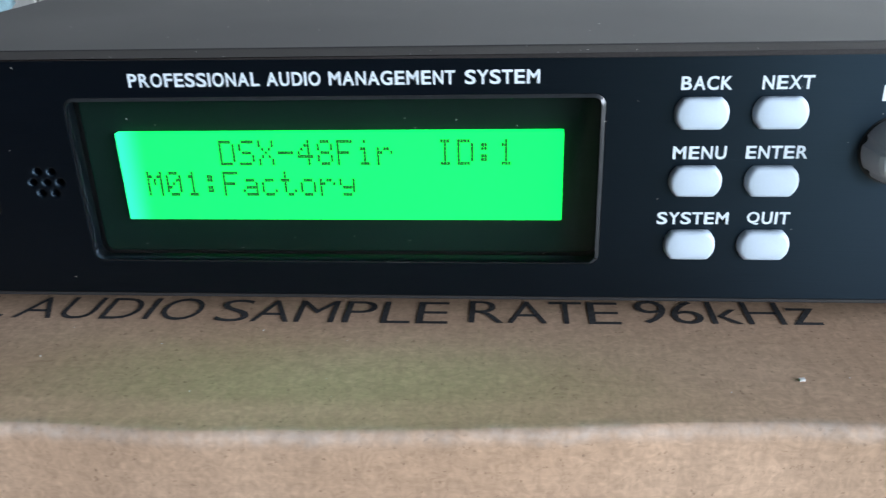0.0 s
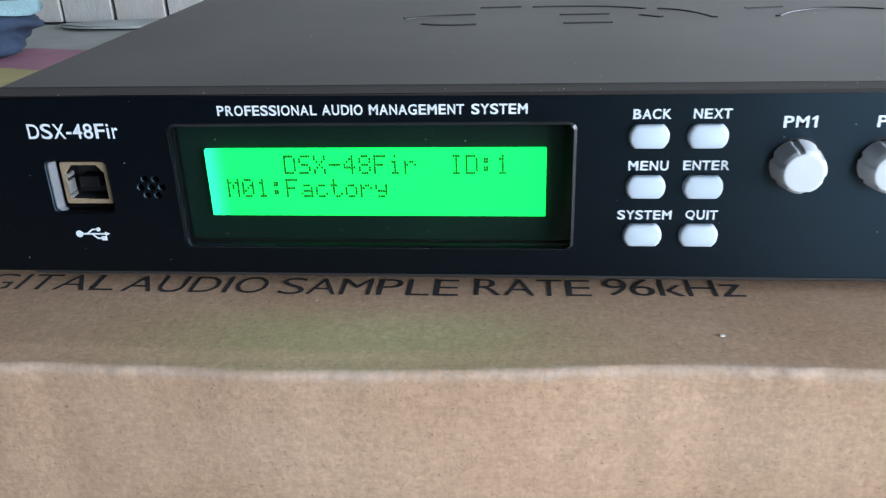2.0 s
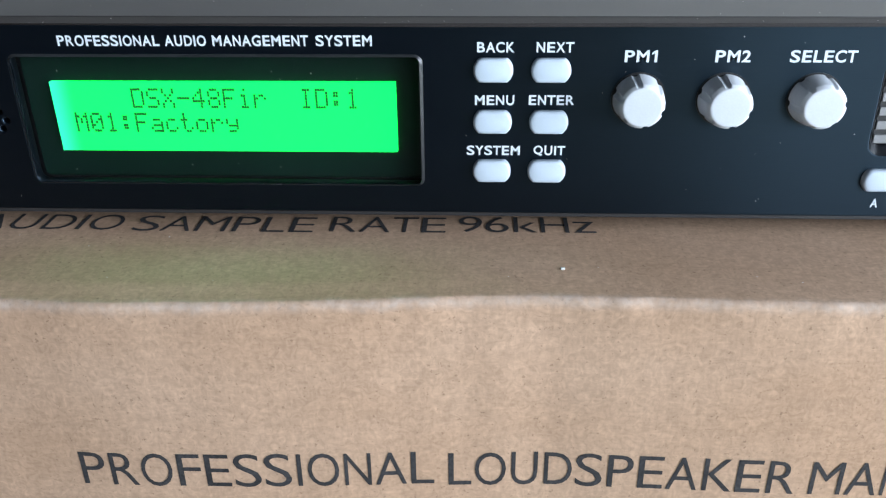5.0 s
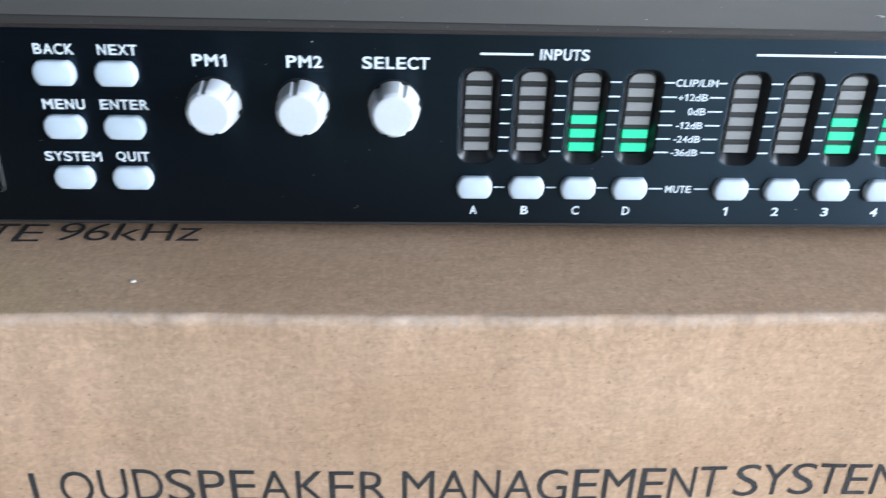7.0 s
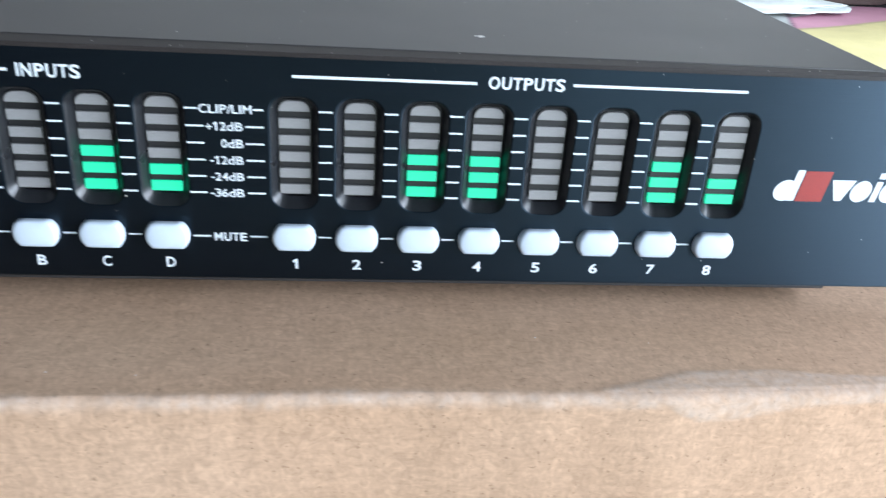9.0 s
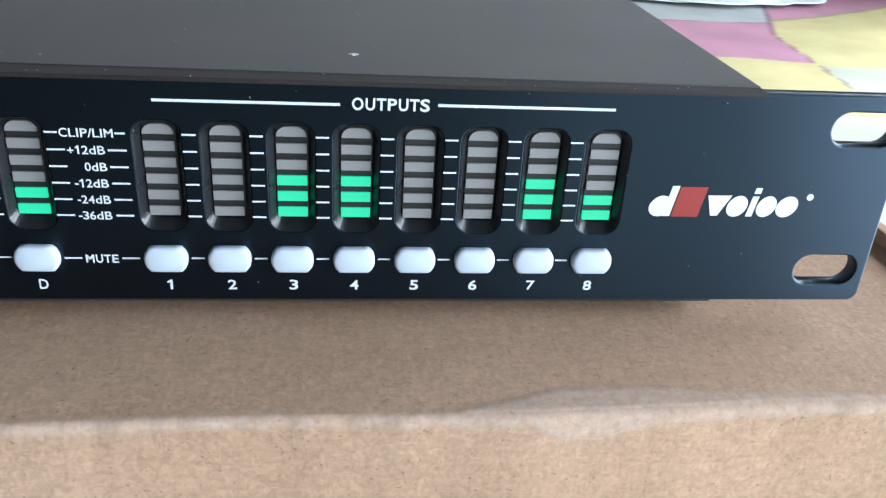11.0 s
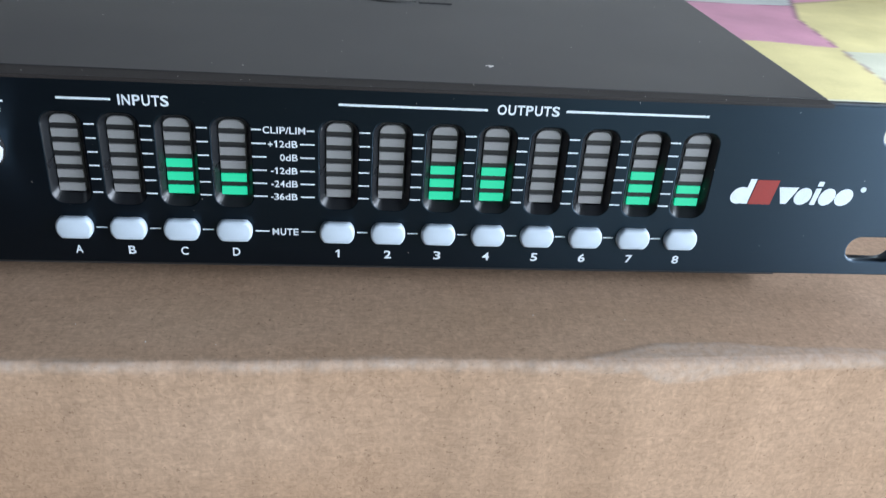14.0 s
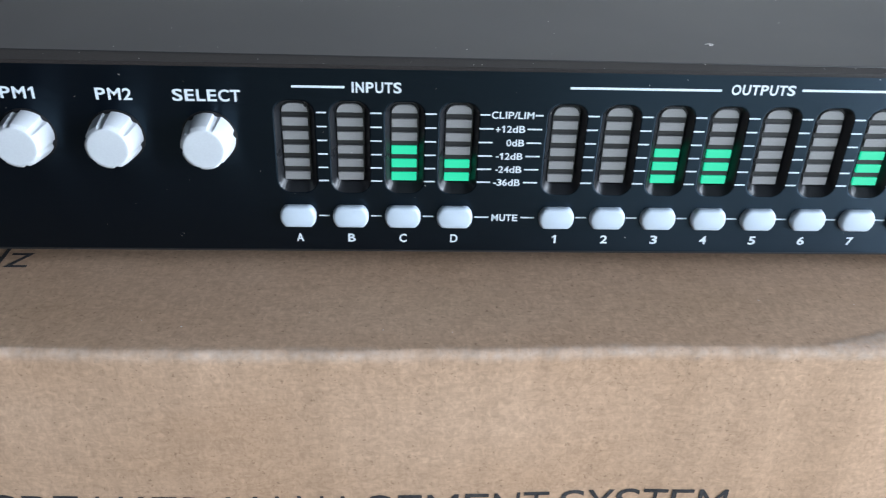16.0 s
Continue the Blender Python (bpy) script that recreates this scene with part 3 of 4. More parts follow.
SLOT_Z0, SLOT_Z1, SLOT_W, SLOT_DX = 1.47, 3.6, 0.82, 0.04
LEFT, RIGHT, PANEL_H, PANEL_T = 0.0, 48.28, 4.4, 0.36
WIN = (8.38, 17.76, 0.62, 3.74)
USB = (5.24, 6.74, 1.53, 2.84)


def build_unit():
    unit = thing("rack_processor", (24, 8, TOP_Z), "black rack-mount audio processor with green display on a carton", "audio processor")

    # front panel with all its openings
    loops = [rounded(LEFT, RIGHT, -0.06, PANEL_H, 0.22)]
    for cx in (LEFT + 0.9, RIGHT - 0.9):
        for cz in (0.68, 3.74):
            loops.append(rounded(cx - 0.67, cx + 0.67, cz - 0.335, cz + 0.335, 0.33))
    for x in IN_X + OUT_X:
        loops.append(rounded(x + SLOT_DX - SLOT_W / 2, x + SLOT_DX + SLOT_W / 2, SLOT_Z0, SLOT_Z1, 0.28))
    loops.append(rounded(WIN[0] + 0.03, WIN[1] - 0.03, WIN[2] + 0.03, WIN[3] - 0.03, 0.18))
    loops.append(rounded(*USB, 0.14))
    for dx, dz in ((-0.13, 0.21), (0.13, 0.2), (-0.26, 0), (0, 0), (0.26, 0), (-0.13, -0.2), (0.13, -0.2)):
        loops.append(circle(7.76 + dx, 2.18 + dz, 0.072, 14))
    panel = put("front_panel", plate("front_panel", loops, 0.0, PANEL_T, BLACK_ALU, 0.045), unit, label="black anodised aluminium front panel")

    # body behind the panel
    bm = box(4.05, 45.26, 0.72, 16.9, -0.28, 4.29, 0.06)
    part("chassis", bm, LID_PAINT, unit, "dark grey steel case")
    # Added strip that blocks light in the gap under the panel.
    part("gap_blocker", box(4.1, 45.2, 0.37, 0.72, -0.3, -0.03, 0.02), LID_PAINT, unit, "dark grey strip added under the case to shade the gap")
    bm = box(4.0, 45.27, -0.004, 1.05, 4.3, 4.404, 0.012)
    bmesh.ops.bisect_plane(bm, geom=bm.verts[:] + bm.edges[:] + bm.faces[:], plane_co=(18, 0, 0), plane_no=(1, 0, 0))
    for v in bm.verts:
        if v.co.z < 4.36 and v.co.y < 0.5:
            v.co.z += 0.09 * max(0.0, min(1.0, (18 - v.co.x) / 14)) + 0.02
    part("front_strip", bm, STRIP_PAINT, unit, "brown black strip along the panel's top")
    bm = box(4.02, 45.28, 0.7, 16.95, 4.31, 4.42, 0.025)
    for v in bm.verts:
        if v.co.y < 1:
            v.co.y += 0.26 * (1 - (v.co.x - 4) / 41.5) - 0.12 - (0.2 if v.co.x > 40 else 0)
    lid = part("lid", bm, LID_PAINT, unit, "dark grey powder-coated lid with an embossed mark")
    for x in (8, 41):
        for y in (3.2, 14.5):
            bm = bmesh.new()
            bmesh.ops.create_cone(bm, cap_ends=True, segments=24, radius1=0.7, radius2=0.8, depth=0.62, matrix=Matrix.Translation((x, y, TOP_Z + 0.31)))
            part("foot", bm, DARK_PLASTIC, unit)

    def stroke(points, r=0.1):
        data = bpy.data.curves.new("emboss", "CURVE")
        data.dimensions = "3D"
        data.bevel_depth, data.bevel_resolution, data.resolution_u = r, 2, 10
        s = data.splines.new("NURBS")
        s.points.add(len(points) - 1)
        for p, (x, y) in zip(s.points, points):
            p.co = (x, y, 0, 1)
        s.order_u, s.use_endpoint_u = min(4, len(points)), True
        mesh = from_curve(data, "emboss")
        mesh.transform(Matrix.Scale(CM, 4) @ Matrix.Translation((0, 0, 4.418)) @ Matrix.Diagonal((1, 1, 0.42, 1)))
        mesh.materials.append(LID_PAINT)
        mesh.polygons.foreach_set("use_smooth", [True] * len(mesh.polygons))
        put("embossed_stroke", mesh, lid)

    for s in (
        [(12.7, 9.9), (13.6, 10.5), (15.0, 10.5)], [(13.4, 8.8), (14.2, 8.35), (15.1, 8.6)], [(15.1, 11.9), (16.5, 12.0)],
        [(16.9, 11.9), (18.6, 12.0), (19.8, 11.8), (20.6, 11.1)], [(17.75, 10.15), (19.35, 10.15)], [(17.8, 8.55), (19.3, 8.55)], [(20.3, 9.9), (20.9, 9.4)],
        [(21.0, 11.1), (22.0, 10.9), (22.5, 9.2)], [(23.8, 10.8), (25.0, 11.0)],
        [(24.4, 9.2), (24.9, 10.2), (26.2, 10.8), (27.1, 10.7), (27.9, 10.2)], [(28.8, 11.8), (30.1, 11.9)], [(28.7, 10.8), (29.8, 10.8)],
        [(29.9, 10.1), (31.4, 10.6), (32.7, 10.5), (33.5, 9.7)], [(30.9, 8.7), (31.3, 8.3), (31.8, 8.2), (32.3, 8.5)], [(32.4, 8.5), (33.4, 8.5)],
        [(34.0, 9.9), (35.1, 10.4), (36.2, 10.4), (37.1, 10.0), (37.5, 9.3)], [(34.9, 9.1), (36.4, 9.1)], [(34.7, 8.3), (35.1, 8.0), (35.7, 8.0), (36.1, 8.2)], [(36.2, 8.1), (37.2, 8.1)],
        [(37.4, 10.5), (37.9, 11.1), (38.3, 10.7), (37.8, 10.1), (37.5, 10.3)], [(37.7, 10.6), (38.05, 10.6)],
    ):
        stroke(s)

    # display: clear window, mask, screen and its dot characters
    mask = put("display", plate("display", [rounded(WIN[0] + 0.02, WIN[1] - 0.02, WIN[2] + 0.02, WIN[3] - 0.02, 0.18)], 0.48, 0.6, MASK_GLOW_TINT, 0.02), unit, label="backlit green character display behind a clear window")
    lens = put("window_lens", plate("window_lens", [rounded(WIN[0] + 0.03, WIN[1] - 0.03, WIN[2] + 0.03, WIN[3] - 0.03, 0.17)], -0.04, 0.2, CLEAR, 0.1), mask, label="clear bevelled acrylic window")
    lens.visible_shadow = False
    part("screen", box(9.05, 17.1, 0.34, 0.49, 1.34, 3.0, 0.01), SCREEN_GREEN, mask, "glowing green screen")
    glyphs = {
        "D": "11110 10001 10001 10001 10001 10001 11110", "S": "01111 10000 10000 01110 00001 00001 11110", "X": "10001 10001 01010 00100 01010 10001 10001",
        "-": "00000 00000 00000 11111 00000 00000 00000", "4": "00010 00110 01010 10010 11111 00010 00010", "8": "01110 10001 10001 01110 10001 10001 01110",
        "F": "11111 10000 10000 11110 10000 10000 10000", "i": "00100 00000 01100 00100 00100 00100 01110", "r": "00000 00000 10110 11001 10000 10000 10000",
        "I": "01110 00100 00100 00100 00100 00100 01110", ":": "00000 01100 01100 00000 01100 01100 00000", "1": "00100 01100 00100 00100 00100 00100 01110",
        "M": "10001 11011 10101 10101 10001 10001 10001", "0": "01110 10001 10011 10101 11001 10001 01110", "a": "00000 00000 01110 00001 01111 10001 01111",
        "c": "00000 00000 01110 10000 10000 10001 01110", "t": "01000 01000 11100 01000 01000 01001 00110", "o": "00000 00000 01110 10001 10001 10001 01110",
        "y": "00000 00000 10001 10001 01111 00001 01110",
    }
    for row, line in enumerate(("    DSX-48Fir  ID:1", "M01:Factory")):
        for col, ch in enumerate(line):
            if ch == " ":
                continue
            bm = bmesh.new()
            for j, bits in enumerate(glyphs[ch].split()):
                for i, b in enumerate(bits):
                    if b == "1":
                        x = 9.53 + col * 0.3585 + i * 0.0598
                        z = 2.835 - row * 0.585 - j * 0.0685
                        bmesh.ops.create_cube(bm, size=1, matrix=Matrix.Translation((x, 0.336, z)) @ Matrix.Diagonal((0.053, 0.012, 0.062, 1)))
            part("character", bm, PIXEL_DARK, mask)

    def ring(name, rows, material, parent, label=""):
        """A lofted frame through rounded rectangles: y, x0, x1, z0, z1, corner radius."""
        bm = bmesh.new()
        rings = [[bm.verts.new((x, y, z)) for x, z in rounded(x0, x1, z0, z1, r)] for y, x0, x1, z0, z1, r in rows]
        for a, b in zip(rings, rings[1:]):
            for k in range(len(a)):
                j = (k + 1) % len(a)
                bm.faces.new((a[k], a[j], b[j], b[k]))
        bmesh.ops.solidify(bm, geom=bm.faces[:], thickness=0.012)
        return part(name, bm, material, parent, label)

    x0, x1, z0, z1 = WIN
    ring("lens_edge", ((-0.002, x0 + 0.005, x1 - 0.005, z0 + 0.005, z1 - 0.005, 0.195), (-0.055, x0 + 0.075, x1 - 0.075, z0 + 0.06, z1 - 0.06, 0.14)), EDGE, mask, "polished bevelled window edge")
    x0, x1, z0, z1 = USB
    # Shaded recess walls: their darkness is put into the colour.
    ring("socket_bezel", ((0.02, x0 + 0.005, x1 - 0.005, z0 + 0.005, z1 - 0.005, 0.135), (0.14, x0 + 0.02, x1 - 0.015, z0 + 0.02, z1 - 0.015, 0.12), (0.2, x0 + 0.02, x1 - 0.015, z0 + 0.02, z1 - 0.015, 0.12)), DARK_PLASTIC, unit, "wall of the socket recess in its shaded black")
    # Side wall that faces the light, given a paler grey than the rest.
    bm = bmesh.new()
    rows = []
    for z, out, near in ((z0 + 0.02, 0.12, 0.05), (z0 + 0.1, 0.035, 0.022), (z0 + 0.2, 0.022, 0.02), (z1 - 0.12, 0.022, 0.02), (z1 - 0.04, 0.05, 0.03)):
        wide = 0.25 if z < z0 + 0.05 else 0.18
        rows.append([bm.verts.new(p) for p in ((x0 + out, near, z), (x0 + out + 0.03, near + 0.006, z), (x0 + wide, 0.15, z), (x0 + wide, 0.2, z), (x0 + out, 0.2, z))])
    for a, b in zip(rows, rows[1:]):
        for k in range(5):
            bm.faces.new((a[k], a[(k + 1) % 5], b[(k + 1) % 5], b[k]))
    bm.faces.new(rows[-1])
    bm.faces.new(list(reversed(rows[0])))
    bmesh.ops.recalc_face_normals(bm, faces=bm.faces[:])
    part("lit_recess_wall", bm, RECESS_LIT, unit, "sloping side wall of the socket recess in its lit grey")

    # socket
    port = put("usb_socket", plate("usb_socket", [rounded(USB[0] - 0.1, USB[1] + 0.1, USB[2] - 0.1, USB[3] + 0.1, 0.05)], 0.66, 0.71, DARK_PLASTIC, 0.01), unit, label="square socket with a nickel shell, recessed in the panel")
    hole = [(5.63, 1.84), (6.59, 1.84), (6.59, 2.5), (6.42, 2.7), (5.81, 2.7), (5.63, 2.5)]
    put("shell", plate("shell", [rounded(5.52, 6.69, 1.72, 2.78, 0.05), hole], 0.12, 0.18, NICKEL, 0.012), port, label="dull tan metal shell")
    # Added liner blackens the hole's walls behind the thin shell.
    put("insert", plate("insert", [rounded(5.54, 6.67, 1.74, 2.76, 0.05), hole], 0.184, 0.655, SOCKET_BLACK, 0.005), port, label="black liner of the shell's hole")
    part("tongue", box(5.84, 6.34, 0.3, 0.68, 2.06, 2.36, 0.03), SOCKET_BLACK, port)
    part("spring", box(5.61, 5.685, 0.108, 0.4, 1.98, 2.3, 0.015), TIN, port, "bright tinned spring")
    for z in (1.87, 2.38):
        part("spring", box(5.625, 5.7, 0.115, 0.4, z, z + 0.09, 0.012), TIN, port, "bright tinned spring")

    # recessed speaker holes: dark backing
    put("hole_backing", plate("hole_backing", [circle(7.76, 2.18, 0.45)], 0.37, 0.4, DARK_PLASTIC), unit)

    # buttons
    def button_mesh(w, h):
        bm = bmesh.new()
        outline = []
        n = 9
        bow = 0.14 * w
        for k in range(n):
            t = -1 + 2 * k / (n - 1)
            outline.append((w / 2 - bow * t * t * abs(t) ** 0.4, t * h / 2 * (1 - 0.02 * t * t)))
        for k in range(5):
            outline.append((w / 2 * 0.7 * (1 - 2 * (k + 1) / 6), h / 2))
        left = [(-x, -z) for x, z in outline[:n]]
        bottom = [(-x, -z) for x, z in outline[n:]]
        loop = outline[:n] + outline[n:] + left + bottom
        rings = []
        for y, inset in ((0.1, 0.0), (-0.1, 0.0), (-0.135, 0.01), (-0.16, 0.03), (-0.172, 0.065)):
            rings.append([bm.verts.new((x * (1 - 2 * inset / w), y, z * (1 - 2 * inset / h))) for x, z in loop])
        for a, b in zip(rings, rings[1:]):
            for k in range(len(loop)):
                j = (k + 1) % len(loop)
                bm.faces.new((a[k], a[j], b[j], b[k]))
        bm.faces.new(rings[-1])
        bm.faces.new(list(reversed(rings[0])))
        return finish(bm, "push_button", WHITE_PLASTIC, True)

    key = button_mesh(0.87, 0.53)
    for z in (3.4, 2.225, 1.05):
        for x in (19.31, 20.57):
            put("push_button", key, unit, (x, 0, z), "white plastic push button")
    mute = button_mesh(0.81, 0.52)
    for x in IN_X + OUT_X:
        put("push_button", mute, unit, (x + 0.01, 0, 0.885), "white plastic push button")

    # knobs
    def knob_mesh():
        bm = bmesh.new()
        n = 120
        rings = []
        for y, r, cut in ((0.06, 0.57, 1), (-0.24, 0.54, 1), (-0.53, 0.5, 1), (-0.59, 0.485, 0.9), (-0.635, 0.45, 0.5), (-0.655, 0.43, 0.0), (-0.665, 0.415, 0), (-0.67, 0.38, 0)):
            ring = []
            for k in range(n):
                a = 2 * math.pi * k / n
                d = abs(((a * 6 / (2 * math.pi)) + 0.5) % 1 - 0.5) * 2 * math.pi / 6
                notch = cut * 0.045 * max(0.0, 1 - (d / 0.13) ** 4)
                ring.append(bm.verts.new(((r - notch) * math.cos(a), y, (r - notch) * math.sin(a))))
            rings.append(ring)
        for a, b in zip(rings, rings[1:]):
            for k in range(n):
                j = (k + 1) % n
                bm.faces.new((a[k], a[j], b[j], b[k]))
        bm.faces.new(rings[-1])
        bm.faces.new(list(reversed(rings[0])))
        return finish(bm, "knob", GREY_PLASTIC, False)

    knob = knob_mesh()
    for x, turn in ((22.52, -42), (24.38, -42), (26.34, -68)):
        ob = put("rotary_knob", knob, unit, (x, 0, 2.75), "pale grey fluted rotary knob")
        ob.rotation_euler = (0, radians(turn), 0)
        # Black disc painted in for the shadow ring round the knob.
        shade_ring = bmesh.new()
        bmesh.ops.create_cone(shade_ring, cap_ends=True, segments=40, radius1=0.6, radius2=0.6, depth=0.02, matrix=Matrix.Translation((x, -0.008, 2.75)) @ Matrix.Rotation(radians(90), 4, "X"))
        part("knob_shade_ring", shade_ring, DARK_PLASTIC, unit)

    # level meters: bezel with sloped walls, dark back and six segments
    def bezel_mesh():
        bm = bmesh.new()
        rings = []
        for y, w, lo, hi, r in ((-0.004, 0.425, SLOT_Z0 - 0.014, SLOT_Z1 + 0.014, 0.29), (0.02, 0.404, SLOT_Z0 + 0.004, SLOT_Z1 - 0.004, 0.276), (0.17, 0.318, SLOT_Z0 + 0.17, SLOT_Z1 - 0.06, 0.2), (0.2, 0.312, SLOT_Z0 + 0.18, SLOT_Z1 - 0.065, 0.2), (0.3, 0.312, SLOT_Z0 + 0.18, SLOT_Z1 - 0.065, 0.2)):
            rings.append([bm.verts.new((x, y, z)) for x, z in rounded(-w, w, lo, hi, r)])
        for a, b in zip(rings, rings[1:]):
            for k in range(len(a)):
                j = (k + 1) % len(a)
                bm.faces.new((a[k], a[j], b[j], b[k]))
        bmesh.ops.solidify(bm, geom=bm.faces[:], thickness=-0.012)
        return finish(bm, "bezel", BEZEL, False)

    def top_segment():
        """The uppermost segment follows the round end of the slot."""
        pts = [(-0.28, -0.096), (0.28, -0.096)] + [(x, z) for x, z in rounded(-0.28, 0.28, -0.4, 0.1, 0.19) if z > -0.09]
        return plate("segment", [pts], -0.03, 0.03, SEGMENT_GREY, 0.01)

    bezel = bezel_mesh()
    segment = finish(box(-0.28, 0.28, -0.03, 0.03, -0.096, 0.096, 0.012), "segment", SEGMENT_GREY)
    lit = finish(box(-0.28, 0.28, -0.03, 0.03, -0.096, 0.096, 0.012), "lit_segment", SEGMENT_GREEN)
    crown = top_segment()
    LEVELS = {2: 3, 3: 2, 6: 3, 7: 3, 10: 3, 11: 2}
    for n, x in enumerate(IN_X + OUT_X):
        meter = part("level_meter", box(x + SLOT_DX - 0.42, x + SLOT_DX + 0.42, 0.302, 0.5, SLOT_Z0 - 0.05, SLOT_Z1 + 0.05), DARK_PLASTIC, unit, "six-segment level meter in a recessed slot")
        part("backing", box(x + SLOT_DX - 0.3, x + SLOT_DX + 0.3, 0.195, 0.3, SLOT_Z0 + 0.2, SLOT_Z1 - 0.08, 0.01), SMOKED, meter, "smoked dark strip behind the segments")
        put("bezel", bezel, meter, (x + SLOT_DX, 0, 0), "black plastic liner of the slot")
        for k in range(6):
            on = k >= 6 - LEVELS.get(n, 0)
            put("segment", lit if on else crown if k == 0 else segment, meter, (x + SLOT_DX - 0.01, 0.17, 3.4 - 0.32 * k), "lit green segment" if on else "unlit grey segment")

    # printing on the panel
    def label(body, x0, x1, z, cap, bold=0.022):
        mesh = text_mesh(body, x0, x1, z, cap, SILK_WHITE, bold)
        put("printed_label", mesh, panel, (0, -0.012, 0), "white printed lettering")

    def mark(x0, x1, z, h=0.032):
        part("printed_line", box(x0, x1, -0.012, 0.01, z - h / 2, z + h / 2), SILK_WHITE, panel)

    label("DSX-48Fir", 5.01, 7.21, 3.395, 0.36, 0.014)
    for word, a, b in (("PROFESSIONAL", 9.64, 11.94), ("AUDIO", 12.06, 12.99), ("MANAGEMENT", 13.13, 15.26), ("SYSTEM", 15.42, 16.66)):
        label(word, a, b, 3.915, 0.235)
    for word, a, b, z in (("BACK", 18.95, 19.77, 3.78), ("NEXT", 20.24, 21.05, 3.78), ("MENU", 18.91, 19.79, 2.6), ("ENTER", 20.11, 21.12, 2.605), ("SYSTEM", 18.73, 19.95, 1.415), ("QUIT", 20.26, 20.98, 1.42)):
        label(word, a, b, z, 0.225)
    for word, a, b in (("PM1", 22.15, 22.85), ("PM2", 24.09, 24.84), ("SELECT", 25.67, 27.08)):
        label(word, a, b, 3.57, 0.26)
    label("INPUTS", 29.41, 30.46, 3.81, 0.235)
    label("OUTPUTS", 37.52, 38.92, 3.895, 0.225)
    mark(28.15, 29.26, 3.925, 0.05)
    mark(34.04, 37.31, 3.985, 0.05)
    mark(39.07, 42.37, 4.015, 0.05)
    for word, x0, x1, k in (("CLIP/LIM", 32.4, 33.32, 0), ("+12dB", 32.5, 33.15, 1), ("0dB", 32.76, 33.15, 2), ("-12dB", 32.55, 33.14, 3), ("-24dB", 32.55, 33.14, 4), ("-36dB", 32.53, 33.13, 5)):
        z = 3.355 - 0.3205 * k
        label(word, x0, x1, z - 0.08, 0.16, 0.012)
        mark(32.15, x0 - 0.03 if k == 0 else 32.46, z)
        mark(x1 + 0.03 if k == 0 else 33.2, 33.52, z)
        for a, b in list(zip(IN_X, IN_X[1:])) + list(zip(OUT_X, OUT_X[1:])):
            mark(a + 0.48 + (0.03 if a == IN_X[0] else 0), b - 0.46, z)
    label("MUTE", 32.54, 33.14, 0.765, 0.175)
    mark(32.15, 32.47, 0.86)
    mark(33.21, 33.53, 0.86)
    for a, b in list(zip(IN_X, IN_X[1:])) + list(zip(OUT_X, OUT_X[1:])):
        mark(a + 0.47, b - 0.47, 0.87)
    for ch, x in zip("ABCD12345678", IN_X + OUT_X):
        w = 0.085
        w = 0.05 if ch == "1" else w
        label(ch, x + 0.02 - w, x + 0.02 + w, 0.19, 0.215)

    # maker's mark as plain slanted shapes
    def slab(points, material, front=-0.012):
        put("maker_mark", plate("maker_mark", [points], front, 0.01, material), panel, label="plain slanted mark shape")

    def lean(x0, x1, z0, z1):
        k = 0.18
        return [(x0 + k * (z0 - 1.88), z0), (x1 + k * (z0 - 1.88), z0), (x1 + k * (z1 - 1.88), z1), (x0 + k * (z1 - 1.88), z1)]

    def oval(cx, w, z0, z1):
        cz, h = (z0 + z1) / 2, (z1 - z0) / 2
        return [(cx + w / 2 * u + 0.18 * (cz + h * v - 1.88), cz + h * v) for u, v in circle(0, 0, 1, 24)]

    slab(oval(43.53, 0.46, 1.87, 2.31), SILK_WHITE)
    slab(lean(43.63, 43.78, 1.88, 2.52), SILK_WHITE, -0.014)
    slab(lean(43.81, 44.36, 1.87, 2.5), LOGO_RED)
    slab([(44.5, 2.33), (44.62, 1.9), (44.76, 1.9), (44.99, 2.33)], SILK_WHITE)
    slab(oval(45.1, 0.42, 1.88, 2.33), SILK_WHITE)
    slab(lean(45.35, 45.48, 1.89, 2.32), SILK_WHITE)
    slab(lean(45.35, 45.48, 2.38, 2.5), SILK_WHITE)
    slab(oval(45.71, 0.4, 1.88, 2.33), SILK_WHITE)
    slab(oval(46.14, 0.44, 1.88, 2.33), SILK_WHITE)
    slab(circle(46.62, 2.32, 0.07), SILK_WHITE)

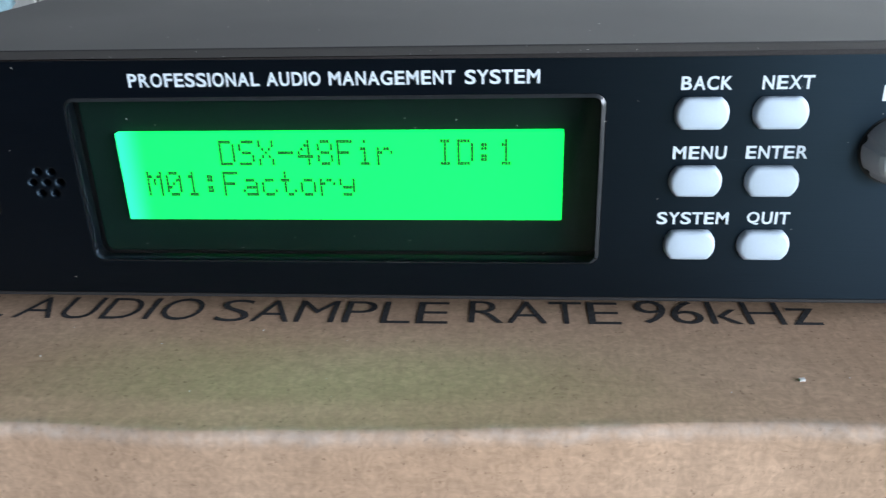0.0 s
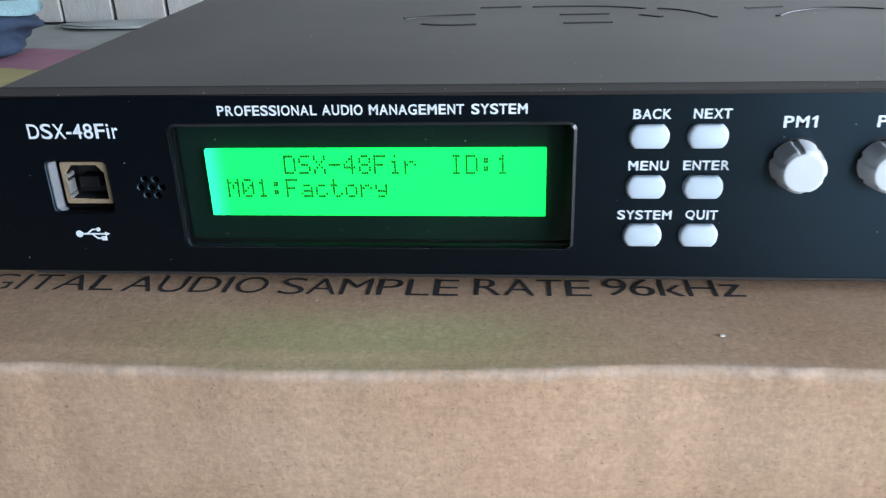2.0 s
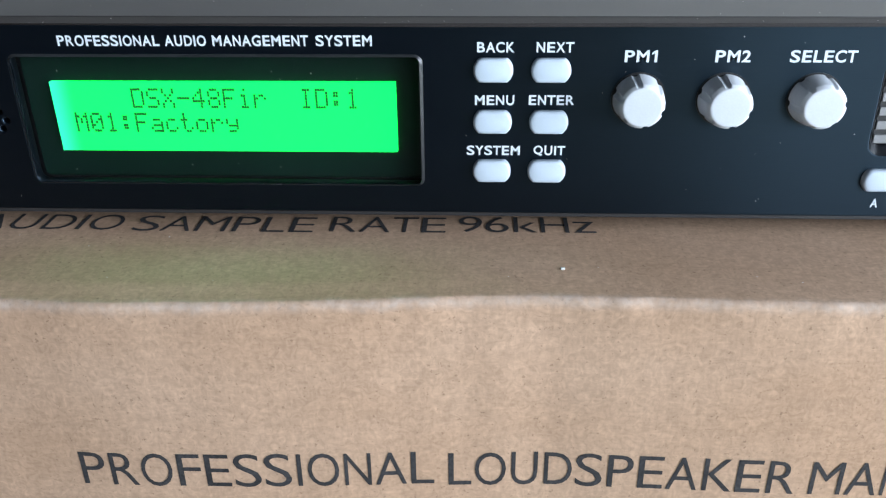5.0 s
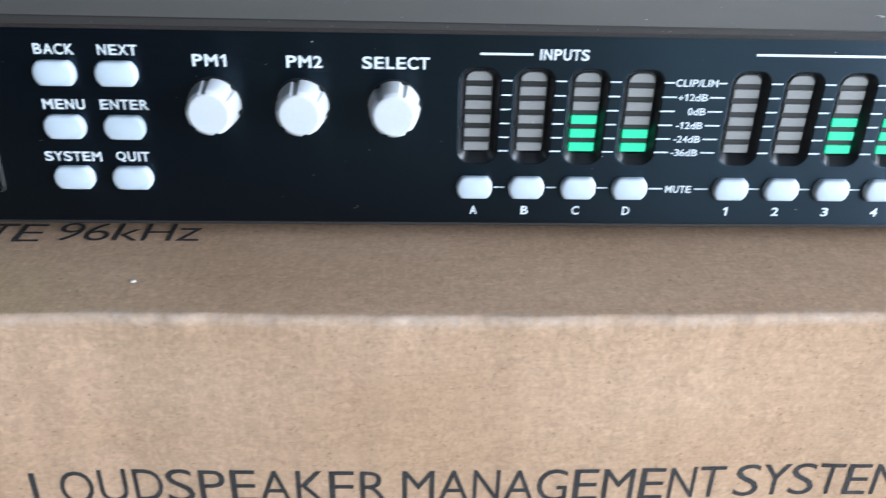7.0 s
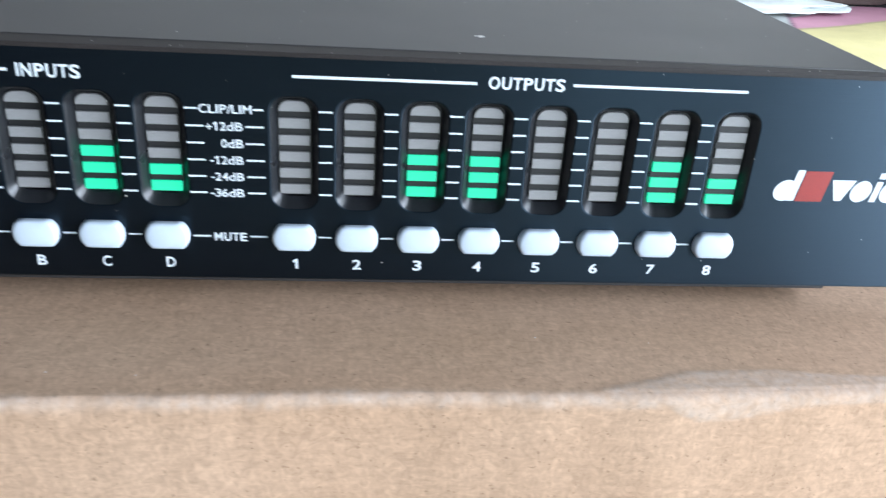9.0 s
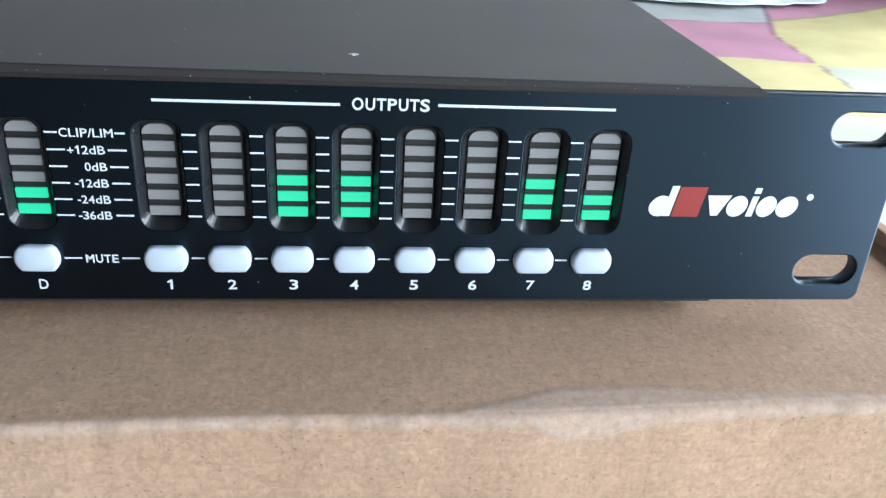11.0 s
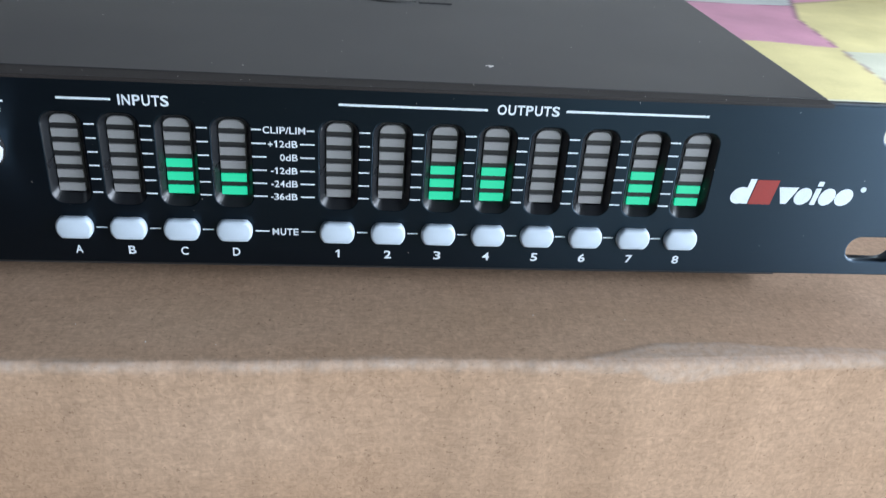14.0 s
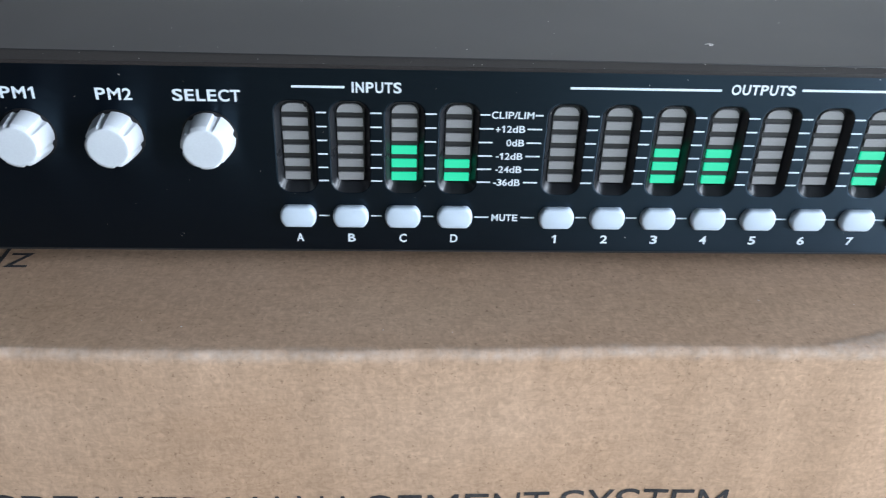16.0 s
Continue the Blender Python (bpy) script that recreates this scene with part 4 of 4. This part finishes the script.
    # trident sign under the socket
    def sign():
        loops = [circle(5.72, 0.97, 0.09, 16)]
        loops.append([(5.8, 0.955), (6.38, 0.955), (6.38, 0.915), (6.5, 0.975), (6.38, 1.035), (6.38, 0.995), (5.8, 0.995)])
        for k, loop in enumerate(loops):
            put("printed_sign", plate("printed_sign", [loop], -0.012 - 0.001 * k, 0.01, SILK_WHITE), panel)
        for pts in ([(5.9, 0.985), (6.06, 1.11), (6.2, 1.11), (6.2, 1.075), (6.075, 1.075), (5.96, 0.985)], [(6.02, 0.965), (6.16, 0.84), (6.28, 0.84), (6.28, 0.875), (6.175, 0.875), (6.08, 0.965)], circle(6.22, 1.092, 0.055, 12), [(6.27, 0.8), (6.4, 0.8), (6.4, 0.915), (6.27, 0.915)]):
            put("printed_sign", plate("printed_sign", [pts], -0.016, 0.01, SILK_WHITE), panel)

    sign()

    # dust on panel and lid
    rnd = random.Random(7)
    bm = bmesh.new()

    def fleck(x, y, z, s, up):
        m = Matrix.Translation((x, y, z)) @ Matrix.Rotation(rnd.uniform(0, 3.1), 4, "Z" if up else "Y")
        d = (s * rnd.uniform(0.8, 2.4), s * rnd.uniform(0.4, 1), s * 0.3, 1) if up else (s * rnd.uniform(0.8, 2.4), s * 0.3, s * rnd.uniform(0.4, 1), 1)
        bmesh.ops.create_cube(bm, size=1, matrix=m @ Matrix.Diagonal(d))

    for _ in range(110):
        fleck(rnd.uniform(4.5, 45), 0.9 + 15 * rnd.random() ** 1.4, 4.423, rnd.uniform(0.008, 0.019), True)
    for _ in range(16):
        fleck(rnd.uniform(4.5, 45), rnd.uniform(0.05, 0.68), 4.407, rnd.uniform(0.008, 0.019), True)
    for _ in range(22):
        fleck(rnd.uniform(4.5, 45), rnd.uniform(0.05, 0.6), 4.407, rnd.uniform(0.008, 0.02), True)
    for _ in range(70):
        x, z = rnd.uniform(3, 47), rnd.uniform(0.15, 4.3)
        if not (WIN[0] < x < WIN[1] and WIN[2] < z < WIN[3]):
            fleck(x, -0.004, z, rnd.uniform(0.007, 0.016), False)
    for _ in range(13):
        fleck(rnd.uniform(8.6, 17.6), -0.043, rnd.choice((rnd.uniform(0.8, 1.3), rnd.uniform(3.1, 3.6))), rnd.uniform(0.008, 0.018), False)
    for dx, dy, s in ((0, 0, 0.07), (0.06, 0.03, 0.05), (-0.05, 0.05, 0.045), (0.02, -0.06, 0.04)):
        fleck(37.55 + dx, 1.85 + dy, 4.425, s, True)
    tagged(part("dust", bm, DUST, unit), kind="stuff")
    return unit


build_unit()
